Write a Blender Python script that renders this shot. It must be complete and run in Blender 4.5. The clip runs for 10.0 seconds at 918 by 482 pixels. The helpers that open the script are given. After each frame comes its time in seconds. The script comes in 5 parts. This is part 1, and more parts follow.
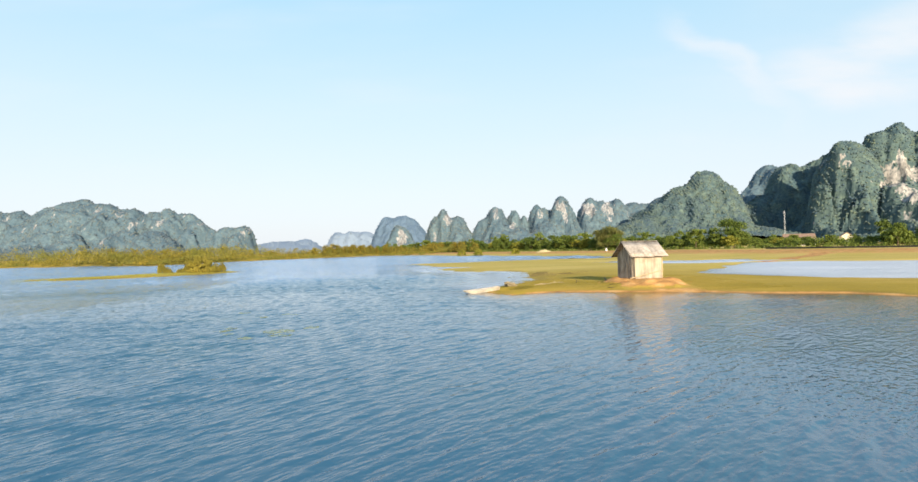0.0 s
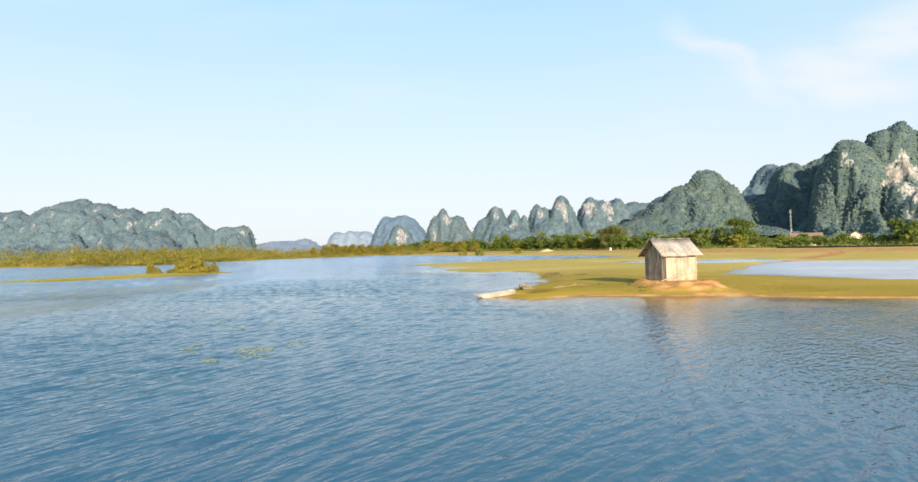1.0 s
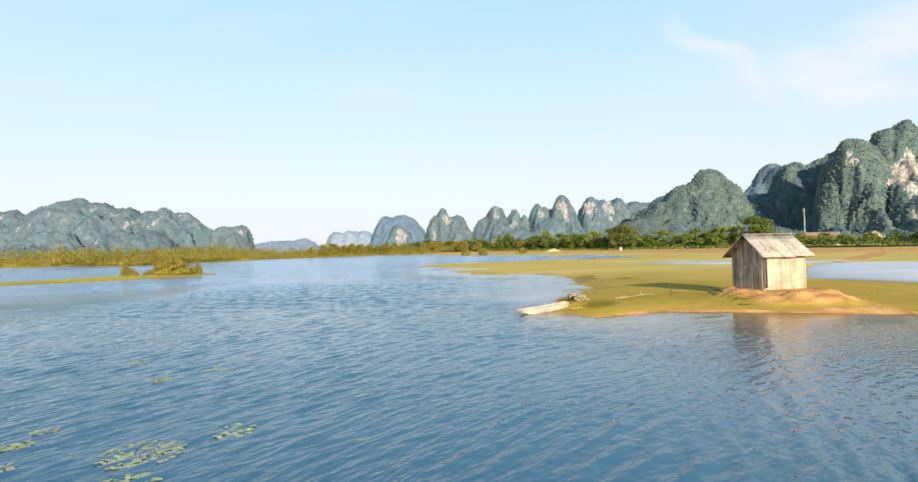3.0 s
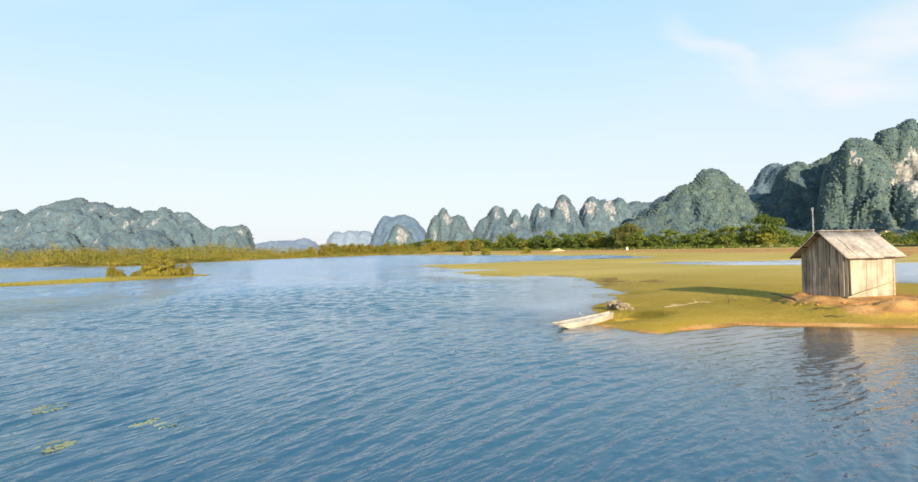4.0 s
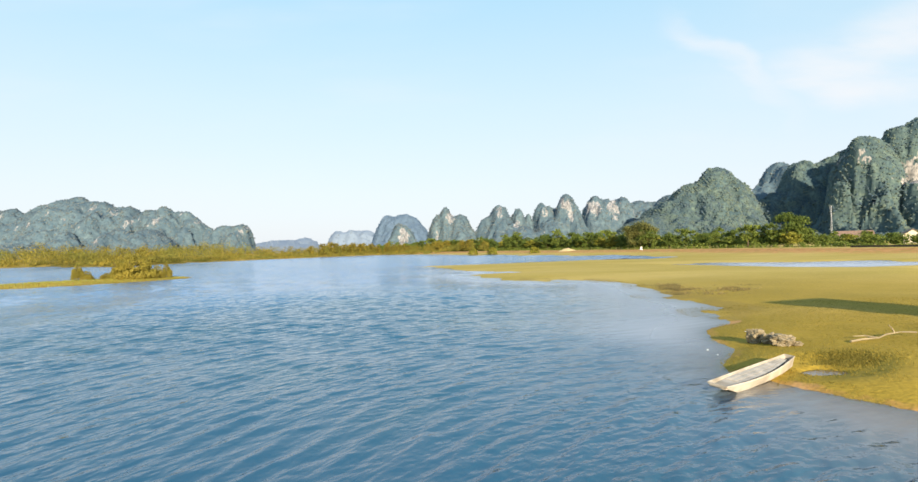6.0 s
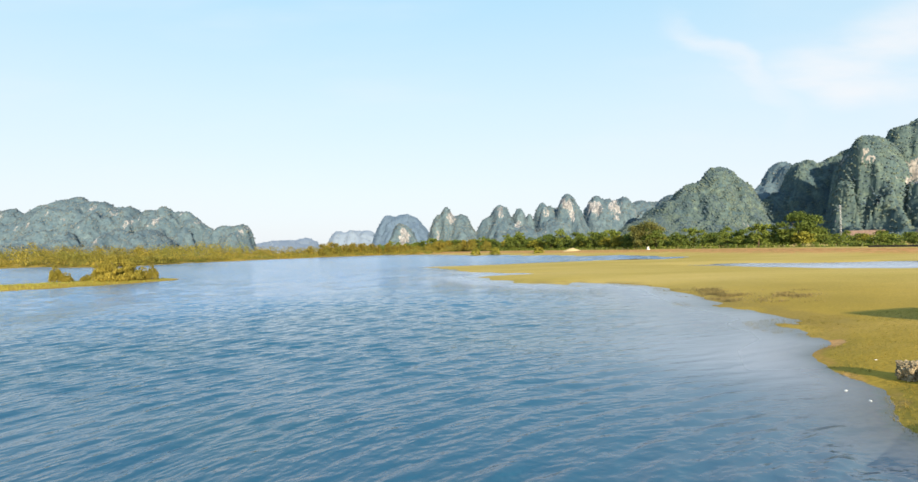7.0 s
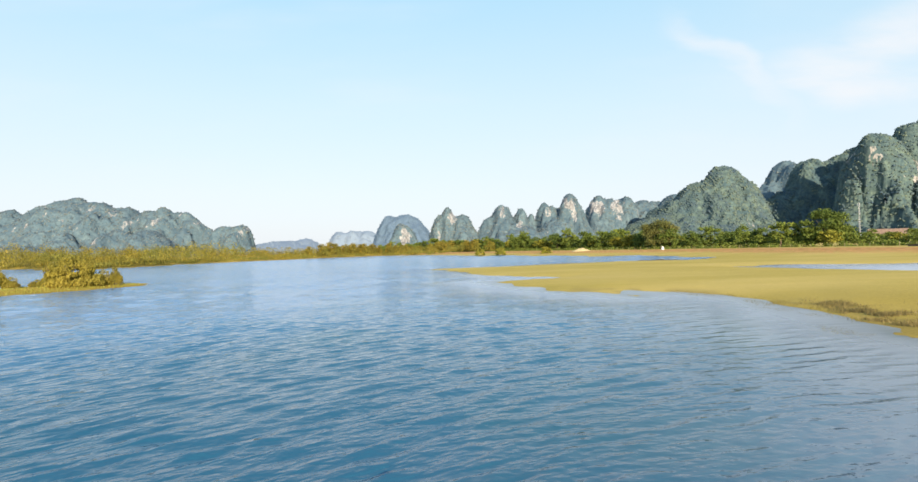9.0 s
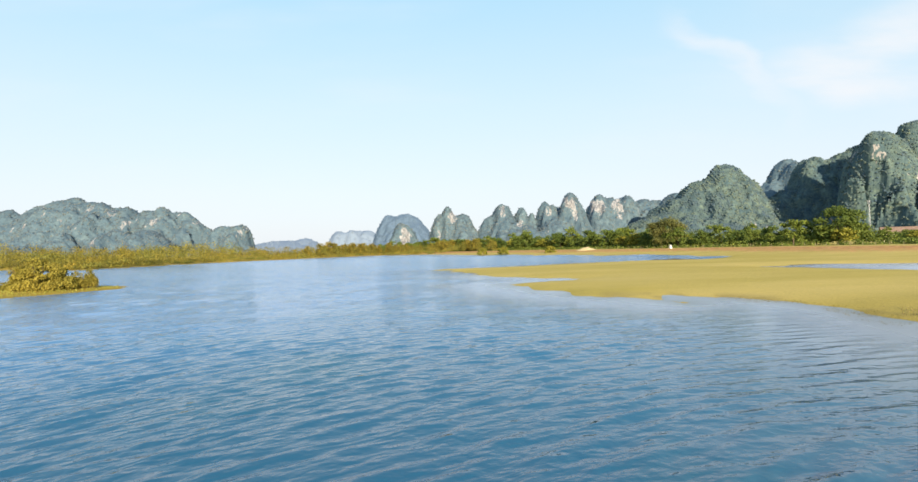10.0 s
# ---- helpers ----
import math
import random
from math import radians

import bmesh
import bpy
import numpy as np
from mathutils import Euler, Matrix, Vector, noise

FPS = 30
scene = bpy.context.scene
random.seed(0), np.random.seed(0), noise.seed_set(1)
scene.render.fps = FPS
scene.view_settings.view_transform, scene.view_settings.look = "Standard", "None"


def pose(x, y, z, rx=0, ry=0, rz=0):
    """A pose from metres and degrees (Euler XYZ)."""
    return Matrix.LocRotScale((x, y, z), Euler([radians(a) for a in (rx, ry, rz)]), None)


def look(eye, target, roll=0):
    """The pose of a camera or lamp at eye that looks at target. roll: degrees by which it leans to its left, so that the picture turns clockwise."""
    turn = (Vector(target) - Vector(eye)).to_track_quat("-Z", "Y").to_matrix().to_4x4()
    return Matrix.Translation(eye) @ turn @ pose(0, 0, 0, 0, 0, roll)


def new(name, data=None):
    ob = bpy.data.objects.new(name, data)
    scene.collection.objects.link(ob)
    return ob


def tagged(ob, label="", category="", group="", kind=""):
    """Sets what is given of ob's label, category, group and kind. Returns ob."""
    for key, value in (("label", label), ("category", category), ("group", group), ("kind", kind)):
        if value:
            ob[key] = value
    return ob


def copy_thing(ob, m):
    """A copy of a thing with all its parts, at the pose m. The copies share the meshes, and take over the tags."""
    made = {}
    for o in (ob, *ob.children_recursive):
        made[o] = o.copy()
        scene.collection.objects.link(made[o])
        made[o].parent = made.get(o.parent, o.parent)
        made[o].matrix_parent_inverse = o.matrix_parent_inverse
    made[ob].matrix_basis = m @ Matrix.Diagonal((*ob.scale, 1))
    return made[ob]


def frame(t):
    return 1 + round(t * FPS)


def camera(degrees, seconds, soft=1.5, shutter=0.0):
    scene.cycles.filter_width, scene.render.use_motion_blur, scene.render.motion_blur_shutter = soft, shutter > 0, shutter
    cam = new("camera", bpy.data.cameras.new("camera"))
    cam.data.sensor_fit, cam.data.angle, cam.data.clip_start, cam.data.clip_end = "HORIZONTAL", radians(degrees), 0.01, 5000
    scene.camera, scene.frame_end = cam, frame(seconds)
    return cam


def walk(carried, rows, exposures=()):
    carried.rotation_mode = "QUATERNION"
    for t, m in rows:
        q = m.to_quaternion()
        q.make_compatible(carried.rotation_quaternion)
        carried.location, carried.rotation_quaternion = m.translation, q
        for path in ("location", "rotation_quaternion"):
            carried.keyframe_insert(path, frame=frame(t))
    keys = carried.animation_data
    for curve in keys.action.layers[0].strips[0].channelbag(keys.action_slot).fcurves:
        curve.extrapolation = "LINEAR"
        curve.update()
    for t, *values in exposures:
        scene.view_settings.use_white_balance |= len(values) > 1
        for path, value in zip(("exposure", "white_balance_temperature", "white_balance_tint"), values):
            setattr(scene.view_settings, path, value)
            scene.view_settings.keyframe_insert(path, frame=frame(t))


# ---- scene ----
cam = camera(78.0, 10.0)
PATH = [
    (0, (-0.018, 0.019, 3.735), (-0.00, 100.01, 5.23), -1.32),
    (0.5, (-0.407, 2.738, 3.707), (-0.39, 102.73, 5.15), -1.33),
    (1, (-0.849, 5.491, 3.684), (-0.76, 105.48, 5.11), -1.34),
    (1.5, (-1.329, 8.276, 3.667), (-1.17, 108.27, 5.09), -1.34),
    (2, (-1.830, 11.090, 3.654), (-1.60, 111.08, 5.07), -1.34),
    (2.5, (-2.342, 13.929, 3.643), (-2.08, 113.92, 5.06), -1.33),
    (4, (-3.849, 22.528, 3.621), (-3.66, 122.52, 5.00), -1.30),
    (4.5, (-4.322, 25.399, 3.614), (-4.20, 125.39, 4.98), -1.29),
    (5, (-4.776, 28.263, 3.607), (-4.73, 128.25, 4.96), -1.28),
    (5.5, (-5.210, 31.115, 3.598), (-5.23, 131.11, 4.94), -1.27),
    (7, (-6.415, 39.599, 3.566), (-6.60, 139.59, 4.93), -1.28),
    (7.5, (-6.798, 42.419, 3.552), (-7.02, 142.41, 4.94), -1.29),
    (8, (-7.180, 45.252, 3.538), (-7.43, 145.24, 4.95), -1.32),
    (8.5, (-7.571, 48.116, 3.523), (-7.85, 148.11, 4.96), -1.35),
    (9, (-7.977, 51.034, 3.507), (-8.27, 151.02, 4.95), -1.39),
    (9.5, (-8.409, 54.036, 3.492), (-8.71, 154.03, 4.91), -1.44),
    (10, (-8.875, 57.157, 3.478), (-9.15, 157.15, 4.82), -1.50),
]
walk(cam, [(t, look(eye, target, roll)) for t, eye, target, roll in PATH])

# ---- light ----
TO_SUN = Vector((0.213, -0.941, 0.262)).normalized()
world = bpy.data.worlds.new("sky")
scene.world = world
world.use_nodes = True
wn, wl = world.node_tree.nodes, world.node_tree.links
wn.clear()
w_out = wn.new("ShaderNodeOutputWorld")
w_bg = wn.new("ShaderNodeBackground")
w_sky = wn.new("ShaderNodeTexSky")
w_sky.sky_type = "NISHITA"
w_sky.sun_disc = False
w_sky.sun_elevation = math.asin(TO_SUN.z)
w_sky.sun_rotation = math.atan2(TO_SUN.x, TO_SUN.y)
w_sky.air_density, w_sky.dust_density, w_sky.ozone_density = 1.0, 1.2, 1.5
w_bg.inputs["Strength"].default_value = 0.12
# thin bright haze low in the sky and wisps of high cloud
w_co = wn.new("ShaderNodeTexCoord")
w_sep = wn.new("ShaderNodeSeparateXYZ")
wl.new(w_co.outputs["Generated"], w_sep.inputs[0])
w_tint = wn.new("ShaderNodeValToRGB")
for k, (pos, c) in enumerate(((0.0, (0.875, 0.925, 0.99)), (0.10, (0.845, 0.925, 1.0)), (0.24, (0.725, 0.905, 1.015)), (0.42, (0.525, 0.845, 1.03)), (0.75, (0.21, 0.47, 0.90)))):
    el = w_tint.color_ramp.elements[k] if k < 2 else w_tint.color_ramp.elements.new(pos)
    el.position, el.color = pos, (*c, 1)
wl.new(w_sep.outputs["Z"], w_tint.inputs[0])
w_gain = wn.new("ShaderNodeVectorMath")
w_gain.operation = "SCALE"
w_gain.inputs["Scale"].default_value = 4.1
wl.new(w_tint.outputs["Color"], w_gain.inputs[0])
w_amt = wn.new("ShaderNodeMapRange")
for k, v in enumerate((0.0, 0.9, 0.92, 0.65)):
    w_amt.inputs[k + 1].default_value = v
wl.new(w_sep.outputs["Z"], w_amt.inputs[0])
w_haze = wn.new("ShaderNodeMix")
w_haze.data_type = "RGBA"
wl.new(w_amt.outputs[0], w_haze.inputs["Factor"])
wl.new(w_sky.outputs[0], w_haze.inputs["A"])
wl.new(w_gain.outputs[0], w_haze.inputs["B"])


def sky_math(op, a, b=0.0, c=0.0):
    m = wn.new("ShaderNodeMath")
    m.operation = op
    for k, v in enumerate((a, b, c)):
        if isinstance(v, (int, float)):
            m.inputs[k].default_value = v
        else:
            wl.new(v, m.inputs[k])
    return m.outputs[0]


def sky_step(v, low, high):
    m = wn.new("ShaderNodeMapRange")
    m.interpolation_type = "SMOOTHSTEP"
    m.inputs[1].default_value, m.inputs[2].default_value = low, high
    wl.new(v, m.inputs[0])
    return m.outputs[0]


# wisps of high cloud spread like a fan over the north-east
ahead = sky_math("MAXIMUM", w_sep.outputs["Y"], 0.05)
side = sky_math("DIVIDE", w_sep.outputs["X"], ahead)
lift = sky_math("DIVIDE", w_sep.outputs["Z"], ahead)
w_flat = wn.new("ShaderNodeCombineXYZ")
wl.new(side, w_flat.inputs[0])
wl.new(lift, w_flat.inputs[1])


def sky_noise(scale, detail, shift):
    mp = wn.new("ShaderNodeMapping")
    mp.inputs["Scale"].default_value = scale
    mp.inputs["Location"].default_value = (shift, shift, 0)
    mp.inputs["Rotation"].default_value = (0, 0, 0.25)
    wl.new(w_flat.outputs[0], mp.inputs[0])
    t = wn.new("ShaderNodeTexNoise")
    t.inputs["Scale"].default_value = 1.0
    t.inputs["Detail"].default_value = detail
    wl.new(mp.outputs[0], t.inputs["Vector"])
    return t.outputs[0]


drift = sky_math("MULTIPLY_ADD", sky_noise((5, 11, 1), 4, 3.0), 0.13, -0.065)
side_d = sky_math("ADD", side, drift)
lift_d = sky_math("ADD", lift, drift)
above = sky_math("SUBTRACT", lift_d, sky_math("MULTIPLY_ADD", side_d, -0.05, 0.285))
under = sky_math("SUBTRACT", sky_math("MULTIPLY_ADD", side_d, 0.42, 0.075), lift_d)
fan = sky_math("MULTIPLY", sky_step(above, -0.035, 0.035), sky_step(under, -0.05, 0.05))
fan = sky_math("MULTIPLY", fan, sky_step(side_d, 0.42, 0.60))
fan = sky_math("MULTIPLY", fan, sky_math("MULTIPLY", sky_step(sky_noise((4, 16, 1), 5, 8.0), 0.25, 0.70), 0.85))
off_line = sky_math("SUBTRACT", lift_d, sky_math("MULTIPLY_ADD", side_d, -0.72, 0.672))
plume = sky_math("MULTIPLY", sky_step(sky_math("ABSOLUTE", off_line), 0.055, 0.0), sky_math("MULTIPLY", sky_step(side_d, 0.36, 0.44), sky_step(side_d, 0.66, 0.50)))
veil = sky_math("MULTIPLY", sky_step(sky_noise((1.5, 7, 1), 4, 1.0), 0.45, 0.85), 0.35)
wisps = sky_math("MAXIMUM", sky_math("MAXIMUM", fan, sky_math("MULTIPLY", plume, 0.55)), veil)
wisps = sky_math("MULTIPLY", wisps, sky_step(w_sep.outputs["Y"], 0.1, 0.4))
w_cloud = wn.new("ShaderNodeMix")
w_cloud.data_type = "RGBA"
wl.new(wisps, w_cloud.inputs["Factor"])
wl.new(w_haze.outputs["Result"], w_cloud.inputs["A"])
w_cloud.inputs["B"].default_value = (3.85, 3.95, 4.1, 1)
wl.new(w_cloud.outputs["Result"], w_bg.inputs["Color"])
wl.new(w_bg.outputs[0], w_out.inputs[0])

sun = new("sun", bpy.data.lights.new("sun", "SUN"))
sun.data.energy, sun.data.angle, sun.data.color = 4.5, radians(0.6), (1.0, 0.86, 0.64)
sun.matrix_world = look(TO_SUN * 100, (0, 0, 0))
scene.view_settings.exposure = 1.0


# ---- materials ----
def material(name, rough=0.8, metal=0.0, spec=0.3):
    m = bpy.data.materials.new(name)
    m.use_nodes = True
    b = m.node_tree.nodes["Principled BSDF"]
    b.inputs["Roughness"].default_value = rough
    b.inputs["Metallic"].default_value = metal
    b.inputs["Specular IOR Level"].default_value = spec
    return m, m.node_tree.nodes, m.node_tree.links, b


def noise_node(n, l, scale, detail=4.0, stretch=(1, 1, 1), kind="Object", rot=(0, 0, 0)):
    co = n.new("ShaderNodeTexCoord")
    mp = n.new("ShaderNodeMapping")
    mp.inputs["Scale"].default_value = stretch
    mp.inputs["Rotation"].default_value = rot
    if any(rot):
        mp.vector_type = "TEXTURE"
    l.new(co.outputs[kind], mp.inputs[0])
    t = n.new("ShaderNodeTexNoise")
    t.inputs["Scale"].default_value = scale
    t.inputs["Detail"].default_value = detail
    l.new(mp.outputs[0], t.inputs["Vector"])
    return t.outputs[0]


def ramp(n, l, fac, stops):
    r = n.new("ShaderNodeValToRGB")
    e = r.color_ramp.elements
    while len(e) < len(stops):
        e.new(0.5)
    for k, (p, c) in enumerate(stops):
        e[k].position = p
        e[k].color = (*c, 1) if len(c) == 3 else c
    l.new(fac, r.inputs[0])
    return r.outputs[0]


def blend(n, l, fac, a, b, mode="MIX"):
    m = n.new("ShaderNodeMix")
    m.data_type, m.blend_type = "RGBA", mode
    if isinstance(fac, float):
        m.inputs["Factor"].default_value = fac
    else:
        l.new(fac, m.inputs["Factor"])
    for k, v in (("A", a), ("B", b)):
        if isinstance(v, tuple):
            m.inputs[k].default_value = (*v, 1)
        else:
            l.new(v, m.inputs[k])
    return m.outputs["Result"]


def maths(n, l, op, a, b=0.0, c=0.0):
    m = n.new("ShaderNodeMath")
    m.operation = op
    for k, v in enumerate((a, b, c)):
        if isinstance(v, (int, float)):
            m.inputs[k].default_value = v
        else:
            l.new(v, m.inputs[k])
    return m.outputs[0]


def bump(n, l, b, height, strength=0.4, dist=0.02):
    k = n.new("ShaderNodeBump")
    k.inputs["Strength"].default_value = strength
    k.inputs["Distance"].default_value = dist
    l.new(height, k.inputs["Height"])
    l.new(k.outputs[0], b.inputs["Normal"])


def attribute(n, name):
    a = n.new("ShaderNodeAttribute")
    a.attribute_name = name
    return a.outputs["Fac"]


def ground_material():
    m, n, l, b = material("grass_and_soil", 0.95, 0, 0.1)
    big = noise_node(n, l, 0.09, 5)
    mid = noise_node(n, l, 0.7, 5)
    fine = noise_node(n, l, 9.0, 4)
    grass = ramp(n, l, big, [(0.3, (0.355, 0.236, 0.034)), (0.5, (0.475, 0.31, 0.047)), (0.7, (0.60, 0.385, 0.088))])
    grass = blend(n, l, maths(n, l, "MULTIPLY", mid, 0.75), grass, (0.345, 0.245, 0.03))
    straw = ramp(n, l, noise_node(n, l, 0.06, 4, (0.5, 1.4, 1)), [(0.3, (0.465, 0.348, 0.070)), (0.7, (0.65, 0.474, 0.148))])
    grass = blend(n, l, attribute(n, "dry"), grass, straw)
    soil = ramp(n, l, mid, [(0.3, (0.28, 0.135, 0.045)), (0.55, (0.60, 0.305, 0.10)), (0.75, (0.68, 0.41, 0.17))])
    mix = maths(n, l, "ADD", attribute(n, "soil"), maths(n, l, "MULTIPLY", maths(n, l, "SUBTRACT", mid, 0.5), 0.9))
    grass = blend(n, l, attribute(n, "mud"), grass, (0.17, 0.125, 0.055))
    mask = ramp(n, l, mix, [(0.38, (0, 0, 0)), (0.62, (1, 1, 1))])
    col = blend(n, l, mask, grass, soil)
    dim = ramp(n, l, fine, [(0.25, (0.72, 0.72, 0.72)), (0.7, (1.08, 1.08, 1.08))])
    l.new(blend(n, l, 1.0, col, dim, "MULTIPLY"), b.inputs["Base Color"])
    bump(n, l, b, fine, 0.5, 0.04)
    return m


def water_material():
    m, n, l, b = material("lake_water", 0.06, 0, 0.5)
    b.inputs["IOR"].default_value = 1.42
    # last stop: sky reflection on far water, put into the body colour as blue
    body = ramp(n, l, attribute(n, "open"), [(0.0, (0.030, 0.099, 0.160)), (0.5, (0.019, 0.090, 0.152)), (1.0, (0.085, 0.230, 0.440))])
    weedy = ramp(n, l, noise_node(n, l, 0.11, 3), [(0.52, (0, 0, 0)), (0.72, (0.22, 0.22, 0.22))])
    body = blend(n, l, weedy, body, (0.020, 0.085, 0.060))
    # pale sky sheen of calm margins, painted into the body along with some silt
    body = blend(n, l, attribute(n, "silt_sheen"), body, (0.60, 0.59, 0.62))
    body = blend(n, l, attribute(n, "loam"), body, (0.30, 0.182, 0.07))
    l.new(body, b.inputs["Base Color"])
    rough = maths(n, l, "MULTIPLY_ADD", attribute(n, "chop"), 0.24, 0.035)
    l.new(rough, b.inputs["Roughness"])
    b.inputs["Specular Tint"].default_value = (0.72, 0.92, 1.0, 1)
    ripple = attribute(n, "ripple")

    def crests(size, stretch, seed, detail=1.0):
        """Broken wave crests: noise drawn out along the crest lines."""
        at = n.new("ShaderNodeAttribute")
        at.attribute_name = "crest"
        mp = n.new("ShaderNodeMapping")
        mp.inputs["Scale"].default_value = (1 / (size * stretch), 1 / size, 1)
        mp.inputs["Location"].default_value = (seed, seed * 2, 0)
        l.new(at.outputs["Vector"], mp.inputs[0])
        t = n.new("ShaderNodeTexNoise")
        t.inputs["Scale"].default_value = 1.0
        t.inputs["Detail"].default_value = detail
        l.new(mp.outputs[0], t.inputs["Vector"])
        return t.outputs[0]
    h = maths(n, l, "MULTIPLY_ADD", crests(0.21, 2.6, 3.0), 0.054, maths(n, l, "MULTIPLY", crests(0.10, 2.0, 5.0, 2.0), 0.019))
    gust = ramp(n, l, noise_node(n, l, 0.16, 2), [(0.3, (0.6, 0.6, 0.6)), (0.7, (1.25, 1.25, 1.25))])
    h = maths(n, l, "MULTIPLY", maths(n, l, "MULTIPLY", h, gust), maths(n, l, "POWER", ripple, 1.6))
    bump(n, l, b, h, 1.0, 1.0)
    gloss = n.new("ShaderNodeBsdfGlossy")
    l.new(rough, gloss.inputs["Roughness"])
    fres = n.new("ShaderNodeFresnel")
    fres.inputs["IOR"].default_value = 1.42
    for node in (gloss, fres):
        l.new(b.inputs["Normal"].links[0].from_socket, node.inputs["Normal"])
    clear = n.new("ShaderNodeBsdfTransparent")
    clear.inputs["Color"].default_value = (0.72, 0.78, 0.74, 1)
    thin = n.new("ShaderNodeMixShader")
    l.new(fres.outputs[0], thin.inputs[0])
    l.new(clear.outputs[0], thin.inputs[1])
    l.new(gloss.outputs[0], thin.inputs[2])
    both = n.new("ShaderNodeMixShader")
    l.new(attribute(n, "shallow"), both.inputs[0])
    l.new(b.outputs[0], both.inputs[1])
    l.new(thin.outputs[0], both.inputs[2])
    l.new(both.outputs[0], n["Material Output"].inputs["Surface"])
    return m


def leaf_material(name, dark, light, tint=0.25, alt=None, patch=None):
    m, n, l, b = material(name, 0.7, 0, 0.25)
    g = n.new("ShaderNodeNewGeometry")
    o = n.new("ShaderNodeObjectInfo")
    col = ramp(n, l, g.outputs["Random Per Island"], [(0.0, dark), (1.0, light)])
    alt = alt or tuple(c * 0.6 for c in dark)
    col = blend(n, l, ramp(n, l, o.outputs["Random"], [(0.0, (0, 0, 0)), (1.0, (tint * 2,) * 3)]), col, alt)
    big = noise_node(n, l, 0.12, 3)
    col = blend(n, l, 1.0, col, ramp(n, l, big, [(0.3, (0.72, 0.78, 0.72)), (0.7, (1.15, 1.1, 1.0))]), "MULTIPLY")
    if patch:
        col = blend(n, l, 1.0, col, ramp(n, l, noise_node(n, l, 0.4, 2), [(0.36, (0.42, 0.46, 0.45)), (0.62, (1.3, 1.22, 1.15))]), "MULTIPLY")
        col = blend(n, l, ramp(n, l, noise_node(n, l, 0.045, 4, (1, 1, 0.3)), [(0.42, (0, 0, 0)), (0.62, (0.75, 0.75, 0.75))]), col, patch)
    l.new(col, b.inputs["Base Color"])
    tr = n.new("ShaderNodeBsdfTranslucent")
    l.new(col, tr.inputs["Color"])
    mix = n.new("ShaderNodeMixShader")
    mix.inputs[0].default_value = 0.25
    l.new(b.outputs[0], mix.inputs[1])
    l.new(tr.outputs[0], mix.inputs[2])
    l.new(mix.outputs[0], n["Material Output"].inputs["Surface"])
    return m


def plain(name, colour, rough=0.8, metal=0.0, vary=0.25, scale=3.0, stretch=(1, 1, 1), relief=0.3, spec=0.3):
    m, n, l, b = material(name, rough, metal, spec)
    t = noise_node(n, l, scale, 5, stretch)
    t2 = noise_node(n, l, scale * 7, 3, stretch)
    c = ramp(n, l, t, [(0.3, tuple(v * (1 - vary) for v in colour)), (0.7, tuple(min(1, v * (1 + vary)) for v in colour))])
    c = blend(n, l, 1.0, c, ramp(n, l, t2, [(0.3, (0.85,) * 3), (0.7, (1.05,) * 3)]), "MULTIPLY")
    l.new(c, b.inputs["Base Color"])
    bump(n, l, b, t2, relief, 0.01)
    return m


def wood_material(name, dark, light, grain=(14, 14, 0.8), tone=0.35):
    """Weathered wood: streaks along z, a tone of its own for each piece."""
    m, n, l, b = material(name, 0.85, 0, 0.2)
    t = noise_node(n, l, 1.0, 6, grain)
    s = noise_node(n, l, 1.3, 4)
    o = n.new("ShaderNodeObjectInfo")
    c = ramp(n, l, t, [(0.3, dark), (0.7, light)])
    c = blend(n, l, 1.0, c, ramp(n, l, o.outputs["Random"], [(0, (1 - tone,) * 3), (1, (1.1, 1.08, 1.05))]), "MULTIPLY")
    c = blend(n, l, 1.0, c, ramp(n, l, s, [(0.3, (0.7, 0.68, 0.66)), (0.6, (1.05,) * 3)]), "MULTIPLY")
    l.new(c, b.inputs["Base Color"])
    bump(n, l, b, t, 0.5, 0.01)
    return m


